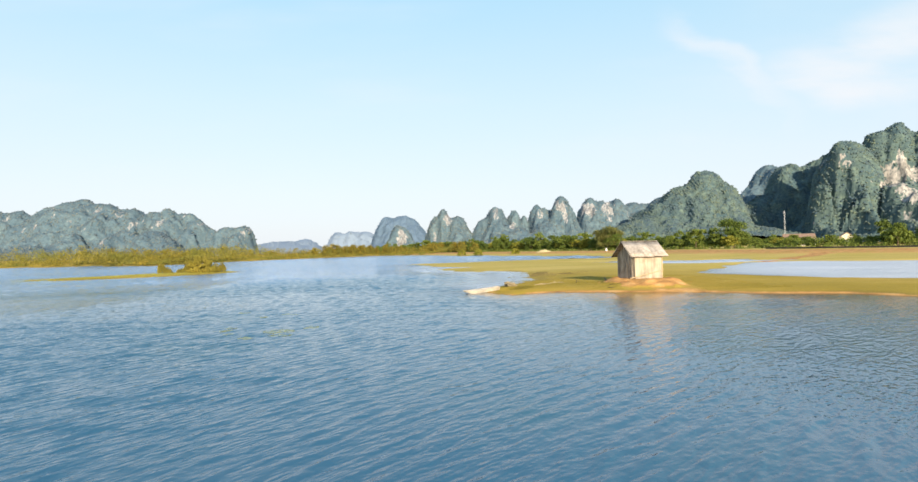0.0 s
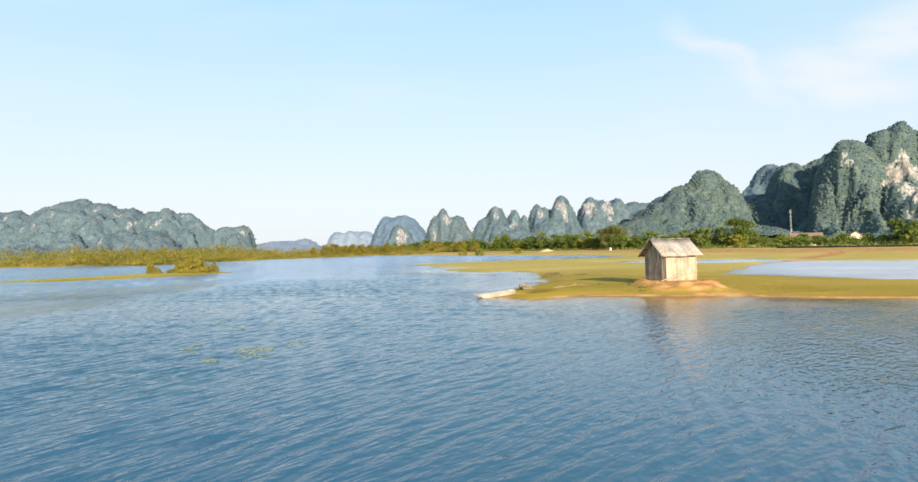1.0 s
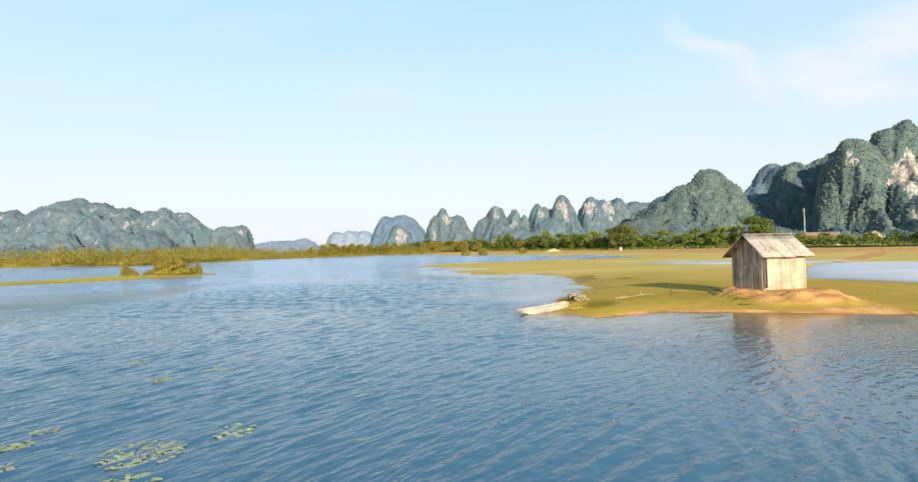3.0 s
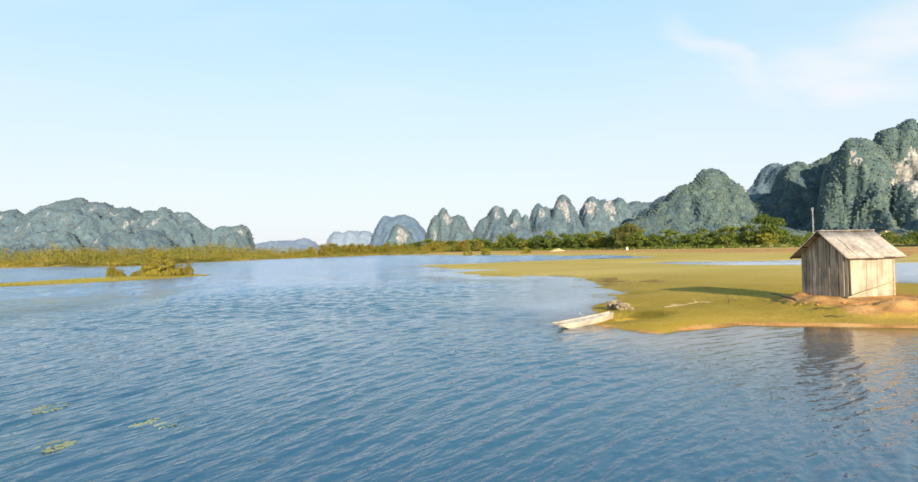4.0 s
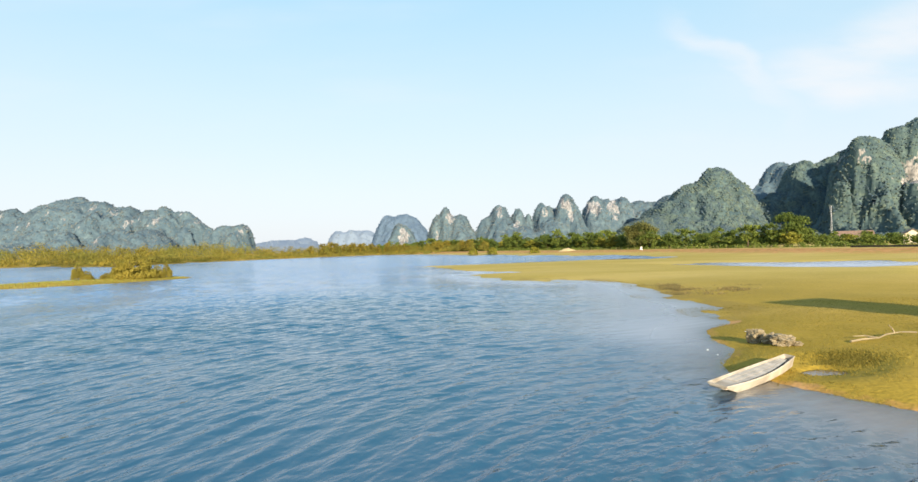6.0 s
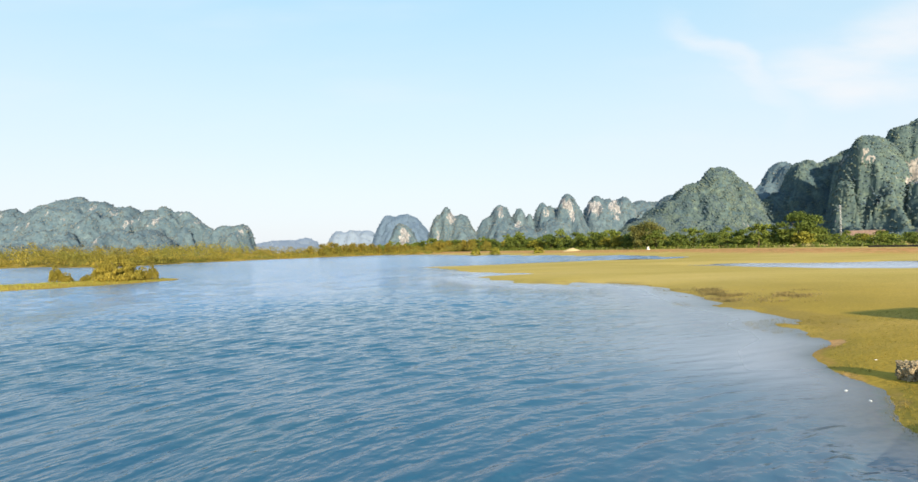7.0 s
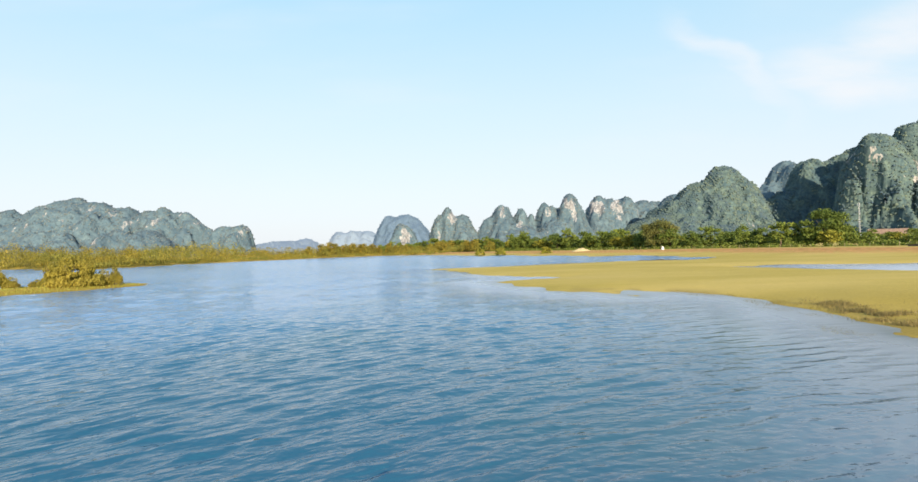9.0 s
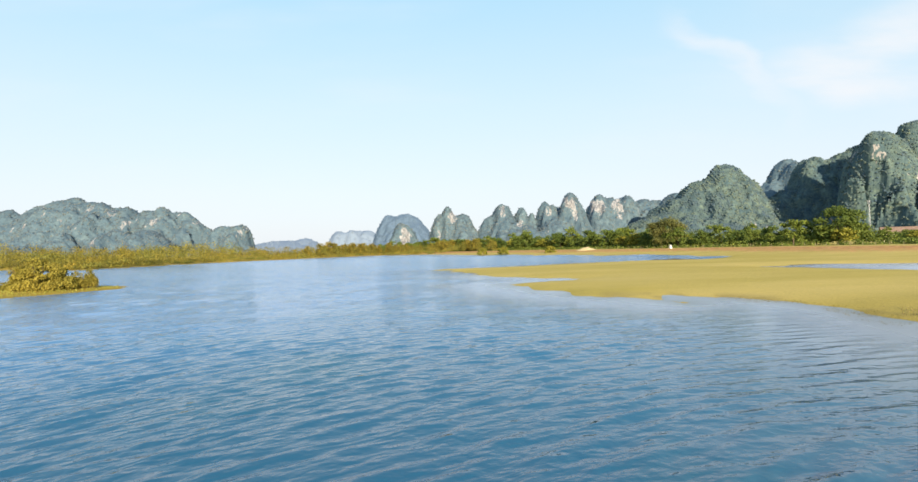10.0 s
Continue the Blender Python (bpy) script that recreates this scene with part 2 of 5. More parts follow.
def hill_material(name, dark, light, rock, grain=1.0):
    m, n, l, b = material(name, 0.95, 0, 0.05)
    t = noise_node(n, l, 0.05, 5)
    f = noise_node(n, l, 0.2, 5)
    c = ramp(n, l, t, [(0.3, dark), (0.7, light)])
    c = blend(n, l, 1.0, c, ramp(n, l, f, [(0.3, tuple(1 - grain * v for v in (0.6, 0.53, 0.5))), (0.7, tuple(1 + grain * v for v in (0.4, 0.35, 0.25)))]), "MULTIPLY")
    r = ramp(n, l, noise_node(n, l, 0.12, 5, (1, 1, 0.3)), [(0.3, tuple(v * 0.45 for v in rock)), (0.65, rock)])
    r = blend(n, l, 1.0, r, ramp(n, l, noise_node(n, l, 0.35, 5, (1, 1, 0.45)), [(0.35, (0.45, 0.47, 0.5)), (0.6, (1.1, 1.08, 1.05))]), "MULTIPLY")
    bare = maths(n, l, "MINIMUM", maths(n, l, "MULTIPLY_ADD", attribute(n, "rock"), 14.0, 0.3), 2.2)
    k = maths(n, l, "ADD", attribute(n, "rock"), maths(n, l, "MULTIPLY", maths(n, l, "SUBTRACT", noise_node(n, l, 0.22, 6, (1, 1, 0.6)), 0.5), bare))
    c = blend(n, l, 1.0, c, ramp(n, l, attribute(n, "tone"), [(0.0, tuple(1 - grain * v for v in (0.55, 0.5, 0.45))), (1.0, tuple(1 + grain * v for v in (0.5, 0.42, 0.22)))]), "MULTIPLY")
    l.new(blend(n, l, ramp(n, l, k, [(0.42, (0, 0, 0)), (0.6, (1, 1, 1))]), c, r), b.inputs["Base Color"])
    return m


M_GROUND = ground_material()
M_WATER = water_material()
M_BUSH = leaf_material("olive_bush_leaves", (0.25, 0.212, 0.036), (0.36, 0.298, 0.054))
M_THICKET = leaf_material("olive_thicket_leaves", (0.255, 0.208, 0.032), (0.375, 0.302, 0.054), patch=(0.19, 0.195, 0.038))
M_TREE = leaf_material("tree_leaves", (0.10, 0.140, 0.022), (0.25, 0.285, 0.055), 0.35, (0.06, 0.10, 0.022))
M_OLIVE = leaf_material("olive_tree_leaves", (0.13, 0.135, 0.04), (0.25, 0.24, 0.075))
M_YELLOW = leaf_material("yellow_green_leaves", (0.20, 0.20, 0.022), (0.38, 0.34, 0.055))
M_BARK = plain("bark", (0.13, 0.095, 0.06), 0.95, vary=0.4, scale=2, stretch=(4, 4, 1))
M_PLANK = wood_material("weathered_grey_planks", (0.26, 0.208, 0.154), (0.63, 0.53, 0.415), tone=0.42)
M_PALE = wood_material("pale_bleached_boards", (0.315, 0.268, 0.205), (0.43, 0.375, 0.295), (9, 9, 0.6), 0.10)
M_ROOF = wood_material("grey_brown_roof_sheets", (0.30, 0.258, 0.222), (0.50, 0.445, 0.392), (5, 5, 5), 0.22)
M_DARK = plain("dark_timber", (0.075, 0.06, 0.045), 0.9)
M_POLE = plain("dry_bamboo", (0.45, 0.33, 0.19), 0.7, scale=6)
M_BOAT = wood_material("sun_bleached_boat_wood", (0.37, 0.32, 0.25), (0.55, 0.49, 0.405), (3, 3, 3), 0.15)
M_BOATIN = plain("boat_inside", (0.50, 0.44, 0.36), 0.85, scale=4)
M_DRIFT = plain("grey_driftwood", (0.25, 0.205, 0.125), 0.9, vary=0.6, scale=6, stretch=(1, 1, 3), relief=1.0)
M_BRANCH = plain("bare_branch", (0.30, 0.235, 0.14), 0.9)
M_TILE = plain("terracotta_roof", (0.26, 0.17, 0.12), 0.85, scale=1.2)
M_WALL = plain("cream_plaster", (0.66, 0.58, 0.46), 0.9, vary=0.12)
M_WHITE = plain("white_paint", (0.78, 0.76, 0.72), 0.7, vary=0.06)
M_STEEL = plain("galvanised_steel", (0.42, 0.43, 0.45), 0.5, 0.3, vary=0.1)
M_NET = plain("black_netting", (0.03, 0.028, 0.025), 0.9)
M_SANDY = plain("pale_sand", (0.50, 0.39, 0.20), 0.95, vary=0.15)
M_WEED = leaf_material("floating_weed", (0.46, 0.50, 0.27), (0.64, 0.67, 0.42))
M_GRASS = leaf_material("short_grass", (0.225, 0.172, 0.023), (0.415, 0.302, 0.046))
M_SPIT = leaf_material("islet_grass", (0.30, 0.29, 0.05), (0.44, 0.42, 0.09))
M_SEDGE = leaf_material("brown_sedge", (0.16, 0.135, 0.025), (0.28, 0.225, 0.045))
M_TUSSOCK = leaf_material("dark_dead_sedge", (0.17, 0.135, 0.06), (0.32, 0.25, 0.10))
M_RIM = leaf_material("wet_waterline_grass", (0.19, 0.15, 0.03), (0.34, 0.26, 0.055))
M_ROCK = plain("weathered_limestone", (0.31, 0.25, 0.155), 0.95, vary=0.6, scale=5, stretch=(1, 1, 2.5), relief=1.2)
# near-black because the far bank's shade is put into its mud colour
M_MUD = plain("shade_dark_mud", (0.07, 0.055, 0.035), 0.7, vary=0.3, scale=1.5, relief=0.6)
M_EARTH = plain("dug_earth", (0.46, 0.24, 0.095), 0.95, vary=0.25, scale=4, relief=0.8)
def forest_material(name, dark, light):
    m, n, l, b = material(name, 0.8, 0, 0.1)
    g = n.new("ShaderNodeNewGeometry")
    t = maths(n, l, "ADD", maths(n, l, "MULTIPLY", attribute(n, "tone"), 0.7), maths(n, l, "MULTIPLY", g.outputs["Random Per Island"], 0.3))
    c = ramp(n, l, t, [(0.15, dark), (0.85, light)])
    l.new(c, b.inputs["Base Color"])
    tr = n.new("ShaderNodeBsdfTranslucent")
    l.new(c, tr.inputs["Color"])
    mix = n.new("ShaderNodeMixShader")
    mix.inputs[0].default_value = 0.12
    l.new(b.outputs[0], mix.inputs[1])
    l.new(tr.outputs[0], mix.inputs[2])
    l.new(mix.outputs[0], n["Material Output"].inputs["Surface"])
    return m


# blue haze of distance is mixed into the crown colours, most in C and D
M_FOREST_A = forest_material("haze_tinted_crowns", (0.066, 0.103, 0.138), (0.142, 0.174, 0.124))
M_FOREST_B = forest_material("haze_blue_green_crowns", (0.072, 0.103, 0.133), (0.166, 0.186, 0.174))
M_FOREST_C = forest_material("far_haze_blue_crowns", (0.098, 0.150, 0.215), (0.120, 0.170, 0.235))
M_FOREST_D = forest_material("far_haze_pale_crowns", (0.185, 0.235, 0.305), (0.195, 0.245, 0.315))
# the slopes below carry the same distance haze in their base colours
M_HILL_A = hill_material("haze_tinted_forest_on_limestone", (0.070, 0.110, 0.128), (0.108, 0.146, 0.130), (0.47, 0.44, 0.41), 0.5)
M_HILL_B = hill_material("haze_blue_green_forest", (0.080, 0.126, 0.165), (0.112, 0.158, 0.186), (0.38, 0.375, 0.38), 0.35)
M_HILL_C = hill_material("far_haze_blue_forest", (0.100, 0.150, 0.215), (0.115, 0.165, 0.232), (0.13, 0.17, 0.22), 0.12)
M_HILL_D = hill_material("far_haze_pale_forest", (0.185, 0.235, 0.305), (0.195, 0.245, 0.315), (0.19, 0.24, 0.31), 0.04)


# ---- building helpers ----
def mesh_object(name, verts, faces, mat, parent=None, label="", smooth=False):
    me = bpy.data.meshes.new(name)
    if isinstance(faces, np.ndarray):
        n, k = faces.shape
        me.vertices.add(len(verts))
        me.vertices.foreach_set("co", np.ascontiguousarray(verts, np.float32).ravel())
        me.loops.add(n * k)
        me.loops.foreach_set("vertex_index", faces.astype(np.int32).ravel())
        me.polygons.add(n)
        me.polygons.foreach_set("loop_start", np.arange(0, n * k, k, dtype=np.int32))
        me.update(calc_edges=True)
    else:
        me.from_pydata([tuple(v) for v in verts], [], faces)
    me.materials.append(mat)
    if smooth:
        me.polygons.foreach_set("use_smooth", [True] * len(me.polygons))
    ob = new(name, me)
    ob.parent = parent
    if label:
        ob["label"] = label
    return ob


def part(name, bm, mat, parent, label="", smooth=False):
    me = bpy.data.meshes.new(name)
    bm.to_mesh(me)
    bm.free()
    me.materials.append(mat)
    if smooth:
        me.polygons.foreach_set("use_smooth", [True] * len(me.polygons))
    ob = new(name, me)
    ob.parent = parent
    if label:
        ob["label"] = label
    return ob


def empty(name, m, label, category, group=""):
    ob = new(name)
    ob.matrix_world = m
    ob.empty_display_size = 0.2
    return tagged(ob, label, category, group)


def box(bm, size, at=(0, 0, 0), turn=None, bevel=0.0):
    m = Matrix.Translation(at) @ (turn or Matrix.Identity(4)) @ Matrix.Diagonal((*size, 1))
    g = bmesh.ops.create_cube(bm, size=1, matrix=m)
    if bevel:
        es = list({e for v in g["verts"] for e in v.link_edges})
        bmesh.ops.bevel(bm, geom=es, offset=bevel, segments=1, affect="EDGES")
    return bm


def rod(bm, a, b, r0, r1=None, seg=8):
    a, b = Vector(a), Vector(b)
    r1 = r0 if r1 is None else r1
    d = b - a
    m = Matrix.Translation((a + b) / 2) @ d.to_track_quat("Z", "Y").to_matrix().to_4x4()
    bmesh.ops.create_cone(bm, cap_ends=True, segments=seg, radius1=r0, radius2=r1, depth=d.length, matrix=m)
    return bm


def hashed(ix, iy, seed):
    v = np.sin(ix * 127.1 + iy * 311.7 + seed * 74.7) * 43758.5453
    return v - np.floor(v)


def vnoise(x, y, seed=0):
    ix, iy = np.floor(x), np.floor(y)
    fx, fy = x - ix, y - iy
    fx, fy = fx * fx * (3 - 2 * fx), fy * fy * (3 - 2 * fy)
    a, b = hashed(ix, iy, seed), hashed(ix + 1, iy, seed)
    c, d = hashed(ix, iy + 1, seed), hashed(ix + 1, iy + 1, seed)
    return (a * (1 - fx) + b * fx) * (1 - fy) + (c * (1 - fx) + d * fx) * fy


def fbm(x, y, seed=0, octaves=4):
    s, amp, tot = 0, 1.0, 0
    for k in range(octaves):
        s = s + amp * vnoise(x * 2**k, y * 2**k, seed + k)
        tot += amp
        amp *= 0.5
    return s / tot


def cells(x, y, seed=0, tones=False):
    """Distance to the nearest of jittered points, one a unit cell, and that point's own random tone."""
    ix, iy = np.floor(x), np.floor(y)
    best, tone = np.full(np.shape(x), 9.0), np.zeros(np.shape(x))
    for i in (-1, 0, 1):
        for j in (-1, 0, 1):
            px = ix + i + hashed(ix + i, iy + j, seed)
            py = iy + j + hashed(ix + i, iy + j, seed + 3)
            d = (px - x) ** 2 + (py - y) ** 2
            tone = np.where(d < best, hashed(ix + i, iy + j, seed + 8), tone)
            best = np.minimum(best, d)
    return (np.sqrt(best), tone) if tones else np.sqrt(best)


def inside_by(poly, x, y):
    """Signed distance to a closed outline, positive inside."""
    best = np.full(x.shape, 1e9)
    odd = np.zeros(x.shape, bool)
    for (ax, ay), (bx, by) in zip(poly, poly[1:] + poly[:1]):
        dx, dy = bx - ax, by - ay
        t = np.clip(((x - ax) * dx + (y - ay) * dy) / (dx * dx + dy * dy), 0, 1)
        best = np.minimum(best, (x - ax - t * dx) ** 2 + (y - ay - t * dy) ** 2)
        if dy:
            odd ^= ((ay > y) != (by > y)) & (x < ax + (y - ay) * dx / dy)
    return np.where(odd, 1, -1) * np.sqrt(best)


def step(a, b, v):
    t = np.clip((v - a) / (b - a), 0, 1)
    return t * t * (3 - 2 * t)


def grid_faces(nx, ny):
    i = np.arange((nx - 1) * (ny - 1))
    i = i + i // (nx - 1)
    return np.stack([i, i + 1, i + nx + 1, i + nx], 1)


def ruler(*runs):
    """Coordinates along an axis: (from, to, spacing) runs joined."""
    out = []
    for a, b, s in runs:
        out.append(np.linspace(a, b, max(2, int(round(abs(b - a) / s)) + 1))[:-1])
    return np.concatenate([*out, [runs[-1][1]]])


# ---- ground and water ----
MAINLAND = [(2.6, 48.2), (3.4, 46.6), (4.1, 45.6), (5.8, 46.4), (8.6, 47.4), (11.5, 46.4), (14.5, 45.4), (19, 44), (22.2, 41.9), (27.5, 40.2),
            (30, 36.5), (40, 31), (60, 22), (95, 15), (220, -30), (3000, -400), (3000, 4500), (-3000, 4500), (-3000, 300), (-900, 300),
            (-330, 270), (-205, 257), (-157, 247), (-120, 221), (-122, 281), (-108, 340), (-96, 413), (-66, 478), (-25, 432), (0, 335),
            (21, 298), (36, 252), (50, 232), (55, 190), (46, 177), (37, 170), (27.7, 173), (17.6, 168), (8.4, 163), (0, 158),
            (-13, 152), (-8, 140), (-5, 126), (0, 120), (4, 116), (-1, 112.5), (-4.5, 110)]
MAINLAND += [(-1, 98.5), (3.9, 90.6), (4.8, 95.5), (7.4, 92.5), (9.4, 89), (10.4, 85), (9.6, 80.8), (8.8, 75.1), (8.6, 71.9), (8.9, 65.2), (7.3, 63.6), (7.4, 62.0), (6.5, 59.4), (4.6, 57.2), (3.7, 55.0), (3.6, 53.2), (3.1, 52.0), (2.3, 50.7), (1.9, 49.7)]
ISLET = [(-48, 121.5), (-49.5, 115), (-52.5, 109.5), (-56.5, 103.5), (-62, 98.5), (-70, 94), (-76, 93), (-74, 99.5), (-69, 107), (-66, 114), (-62, 120), (-56, 125.5), (-51, 125)]
POOL_A = [(31, 73), (34, 64), (37, 55.5), (44, 50), (60, 42), (85, 40), (96, 70), (82, 100), (70, 101), (59, 107), (50, 102), (40, 90)]
POOL_B = [(31, 133), (35, 122), (40, 112.5), (46, 106.5), (54, 108.5), (64, 112), (74, 117), (66, 124), (61, 131), (53, 131), (45, 136)]
UPLAND = [(3000, 60), (200, 70), (130, 125), (102, 160), (91, 185), (87, 235), (75, 262), (58, 290), (42, 330), (25, 385), (-10, 455), (-60, 505),
          (-112, 440), (-126, 345), (-140, 287), (-160, 262), (-205, 272), (-900, 315), (-3000, 320), (-3000, 4500), (3000, 4500)]
HUT_AT = (16.64, 52.45)


def land(x, y):
    """Height of the ground and the share of bare soil."""
    wob = (fbm(x * 0.35, y * 0.35, 5, 4) - 0.5) * 2.6 + (fbm(x * 0.05, y * 0.05, 8, 3) - 0.5) * 2.0
    far = np.clip((y - 60) / 60, 0.35, 2.2)
    main = inside_by(MAINLAND, x, y)
    isle = inside_by(ISLET, x, y)
    sd = np.maximum(main, isle)
    sd = np.minimum(sd, -inside_by(POOL_A, x, y))
    sd = np.minimum(sd, -inside_by(POOL_B, x, y))
    sd = sd + wob * 0.5 * np.where(isle > -4, 0.25, far) + 0.8 * step(-6, -2, isle)
    low = 0.30 + 0.16 * (fbm(x * 0.12, y * 0.12, 2, 3) - 0.5)
    soft = 1.1 + 3.0 * step(56, 66, y) * step(60, 20, x)
    h = np.where(sd > 0, low * (1 - np.exp(-sd / soft)), -0.8 * (1 - np.exp(sd / (4 * soft + 3))))
    h = h + (soft - 1.0) * 0.06 * (fbm(x * 0.5, y * 0.28, 15, 4) - 0.5) * np.exp(-np.abs(sd) / 3.5)
    up = inside_by(UPLAND, x, y)
    rise = step(-32, -3, up)
    h = h + np.where(sd > 0, 1.15 * rise * np.clip(sd / 14, 0, 1), 0)
    dx, dy = x - HUT_AT[0] - 0.1, y - HUT_AT[1] + 0.9
    r = np.hypot(dx * np.where(dx > 0, 1.28, 1.08), dy * np.where(dy > 0, 1.05, 0.82))
    lump = (fbm(x * 0.8, y * 0.8, 4, 4) - 0.5)
    mound = step(4.7, 2.8, r + lump * 1.6) * np.clip(sd / 0.8, 0, 1)
    rough = fbm(x * 2.6, y * 2.6, 14, 3) - 0.5
    h = h + mound * (0.46 + (0.6 * lump + 0.42 * rough) * step(1.9, 2.9, r))
    h = h + np.where(sd > 0.6, 0.05 * (fbm(x * 1.1, y * 1.1, 9, 3) - 0.5), 0)
    soil = np.clip(step(4.6, 3.2, r + lump * 2.6), 0, 1)
    front = step(3, 8, x)
    soil = np.maximum(soil, 0.5 * step(4.6, 2.0, np.abs(dx + 0.3)) * step(0.5, -1.0, dy) * (y < 52))
    soil = np.maximum(soil, step(0.7, 0.15, sd) * 0.80 * np.where(y < 60, 0.5 + 0.5 * np.maximum(front, 0.3 * step(50.5, 48.5, y)), 0.04))
    band = step(-30, -16, up) * step(1.0, -2.0, up) * (x > -40)
    soil = np.maximum(soil, band * (0.60 + 0.34 * step(-14, -5, up)))
    road = step(-1.5, 0, up) * step(5.5, 3.5, up) * (x > 20)
    soil = np.maximum(soil, road * 0.9)
    soil = np.where(isle > -6, 0.0, soil)
    t = np.clip(((x - 58) * 34 + (y - 108) * 36) / (34**2 + 36**2), 0, 1)
    track = np.hypot(x - 58 - 34 * t, y - 108 - 36 * t)
    soil = np.maximum(soil, step(2.6, 1.4, track) * 0.95)
    soil = np.where(isle > -6, soil, np.maximum(soil, 0.75 * np.where(y > 57, step(-2.0, -4.0, sd), step(0.0, -0.5, sd))))
    puddle = np.hypot((x - 4.2) * 0.8 + (y - 49.4) * 0.5, (y - 49.4) * 1.3 - (x - 4.2) * 0.6) + 0.3 * (lump + rough)
    h = h * (1 - 0.7 * step(2.4, 0.9, puddle)) - 0.22 * step(0.75, 0.35, puddle)
    return h, soil


gx = ruler((-3000, -400, 200), (-400, -150, 12), (-150, -40, 2.5), (-40, -12, 2.0), (-12, 1, 0.6), (1, 30, 0.25), (30, 62, 0.8), (62, 130, 2.0), (130, 300, 10), (300, 3000, 180))
gy = ruler((-400, 20, 30), (20, 38, 1.2), (38, 62, 0.22), (62, 140, 0.7), (140, 190, 1.2), (190, 300, 2.5), (300, 520, 5), (520, 4500, 250))
GX, GY = np.meshgrid(gx, gy)
GH, GS = land(GX, GY)
ground = mesh_object("ground", np.stack([GX.ravel(), GY.ravel(), GH.ravel()], 1), grid_faces(len(gx), len(gy)), M_GROUND, smooth=True)
GM = step(0.42, 0.54, fbm(GX * 0.45, GY * 0.3, 27, 4)) * step(0.15, 0.06, GH) * step(-0.3, -0.1, GH) * step(56, 63, GY) * step(115, 100, GY) * step(40, 25, GX)
ground.data.attributes.new("mud", "FLOAT", "POINT").data.foreach_set("value", (0.3 * GM + 0.35 * step(0.22, 0.08, GH) * step(51, 48.5, GY) * step(5, 9, GX) * step(60, 30, GX)).ravel().astype(np.float32))
dry = 0.85 * step(58, 100, GY + 14 * (fbm(GX * 0.05, GY * 0.08, 71, 3) - 0.5)) * step(-40, -25, GX)
ground.data.attributes.new("dry", "FLOAT", "POINT").data.foreach_set("value", dry.ravel().astype(np.float32))
ground.data.attributes.new("soil", "FLOAT", "POINT").data.foreach_set("value", GS.ravel().astype(np.float32))
tagged(ground, "flat grazed yellow-green grass with orange bare soil at the shore", "ground", kind="structure")


def ground_z(x, y):
    return float(land(np.array([float(x)]), np.array([float(y)]))[0][0])


# the lake: wind waves in the open, calmer in the lee of the bank
FINE = (-32, 10, 6, 88)
wx = ruler((-3000, -420, 150), (-420, -70, 4.0), (-70, FINE[0], 0.5), (FINE[0], FINE[1], 42 / 88), (FINE[1], 42, 0.5), (42, 100, 1.5), (100, 300, 12), (300, 3000, 150))
wy = ruler((-3000, -100, 150), (-100, -10, 10), (-10, FINE[2], 1.0), (FINE[2], FINE[3], 82 / 171), (FINE[3], 150, 0.5), (150, 345, 2.5), (345, 520, 6), (520, 4500, 300))
fx, fy = np.linspace(FINE[0], FINE[1], 353), np.linspace(FINE[2], FINE[3], 685)
WX, WY = [np.concatenate([a.ravel(), b.ravel()]) for a, b in zip(np.meshgrid(wx, wy), np.meshgrid(fx, fy))]
coarse = len(wx) * len(wy)
ix0, iy0 = int(np.argmin(abs(wx - FINE[0]))), int(np.argmin(abs(wy - FINE[2])))
# the fine sheet fills a hole in the wide one and shares every fourth corner of its rim with it
outer = grid_faces(len(wx), len(wy))
ox, oy = outer[:, 0] % len(wx), outer[:, 0] // len(wx)
outer = outer[~((ox >= ix0) & (ox < ix0 + 88) & (oy >= iy0) & (oy < iy0 + 171))]
FI, FJ = np.meshgrid(np.arange(353), np.arange(685))
rim = (FI == 0) | (FI == 352) | (FJ == 0) | (FJ == 684)
share = rim & (FI % 4 == 0) & (FJ % 4 == 0)
index = coarse + FJ * 353 + FI
index[share] = ((iy0 + FJ // 4) * len(wx) + ix0 + FI // 4)[share]
water_faces = np.concatenate([outer, index.ravel()[grid_faces(353, 685)]])
lee = -inside_by(MAINLAND, WX, WY)
reach = 2.6 + 8.0 * step(50, 64, WY) + 7.0 * step(-2, 8, WX) * step(52, 44, WY)
calm_most = 0.30
calm = calm_most + (1 - calm_most) * step(0.05, 1.0, (lee + 0.35 * reach * (fbm(WX * 0.08, WY * 0.08, 3, 3) - 0.5)) / reach)
calm = np.where((inside_by(POOL_A, WX, WY) > -6) | (inside_by(POOL_B, WX, WY) > -6), 1.3, calm)
calm = np.where(WY > 130, np.maximum(calm, 1.0), calm)
near = step(-32, -25, WX) * step(10, 7, WX) * step(6, 8, WY) * step(88, 76, WY)
middle = step(-70, -58, WX) * step(42, 32, WX) * step(6, 9, WY) * step(150, 130, WY)


def lanes(x, y, bearing, curl=0.0):
    """Coordinates along and across the crests; the crests swing round towards the west."""
    th = radians(bearing)
    g = math.tan(th) * x - 0.5 * curl * np.where(x < 0, np.maximum(x, -22.0) ** 2, 0) - curl * 22.0 * np.minimum(x + 22.0, 0) * -1
    g = g - (0.70 * step(30, 56, y) + 0.22 * step(58, 85, y)) * x
    return math.cos(th) * x + math.sin(th) * y, math.cos(th) * (y - g)


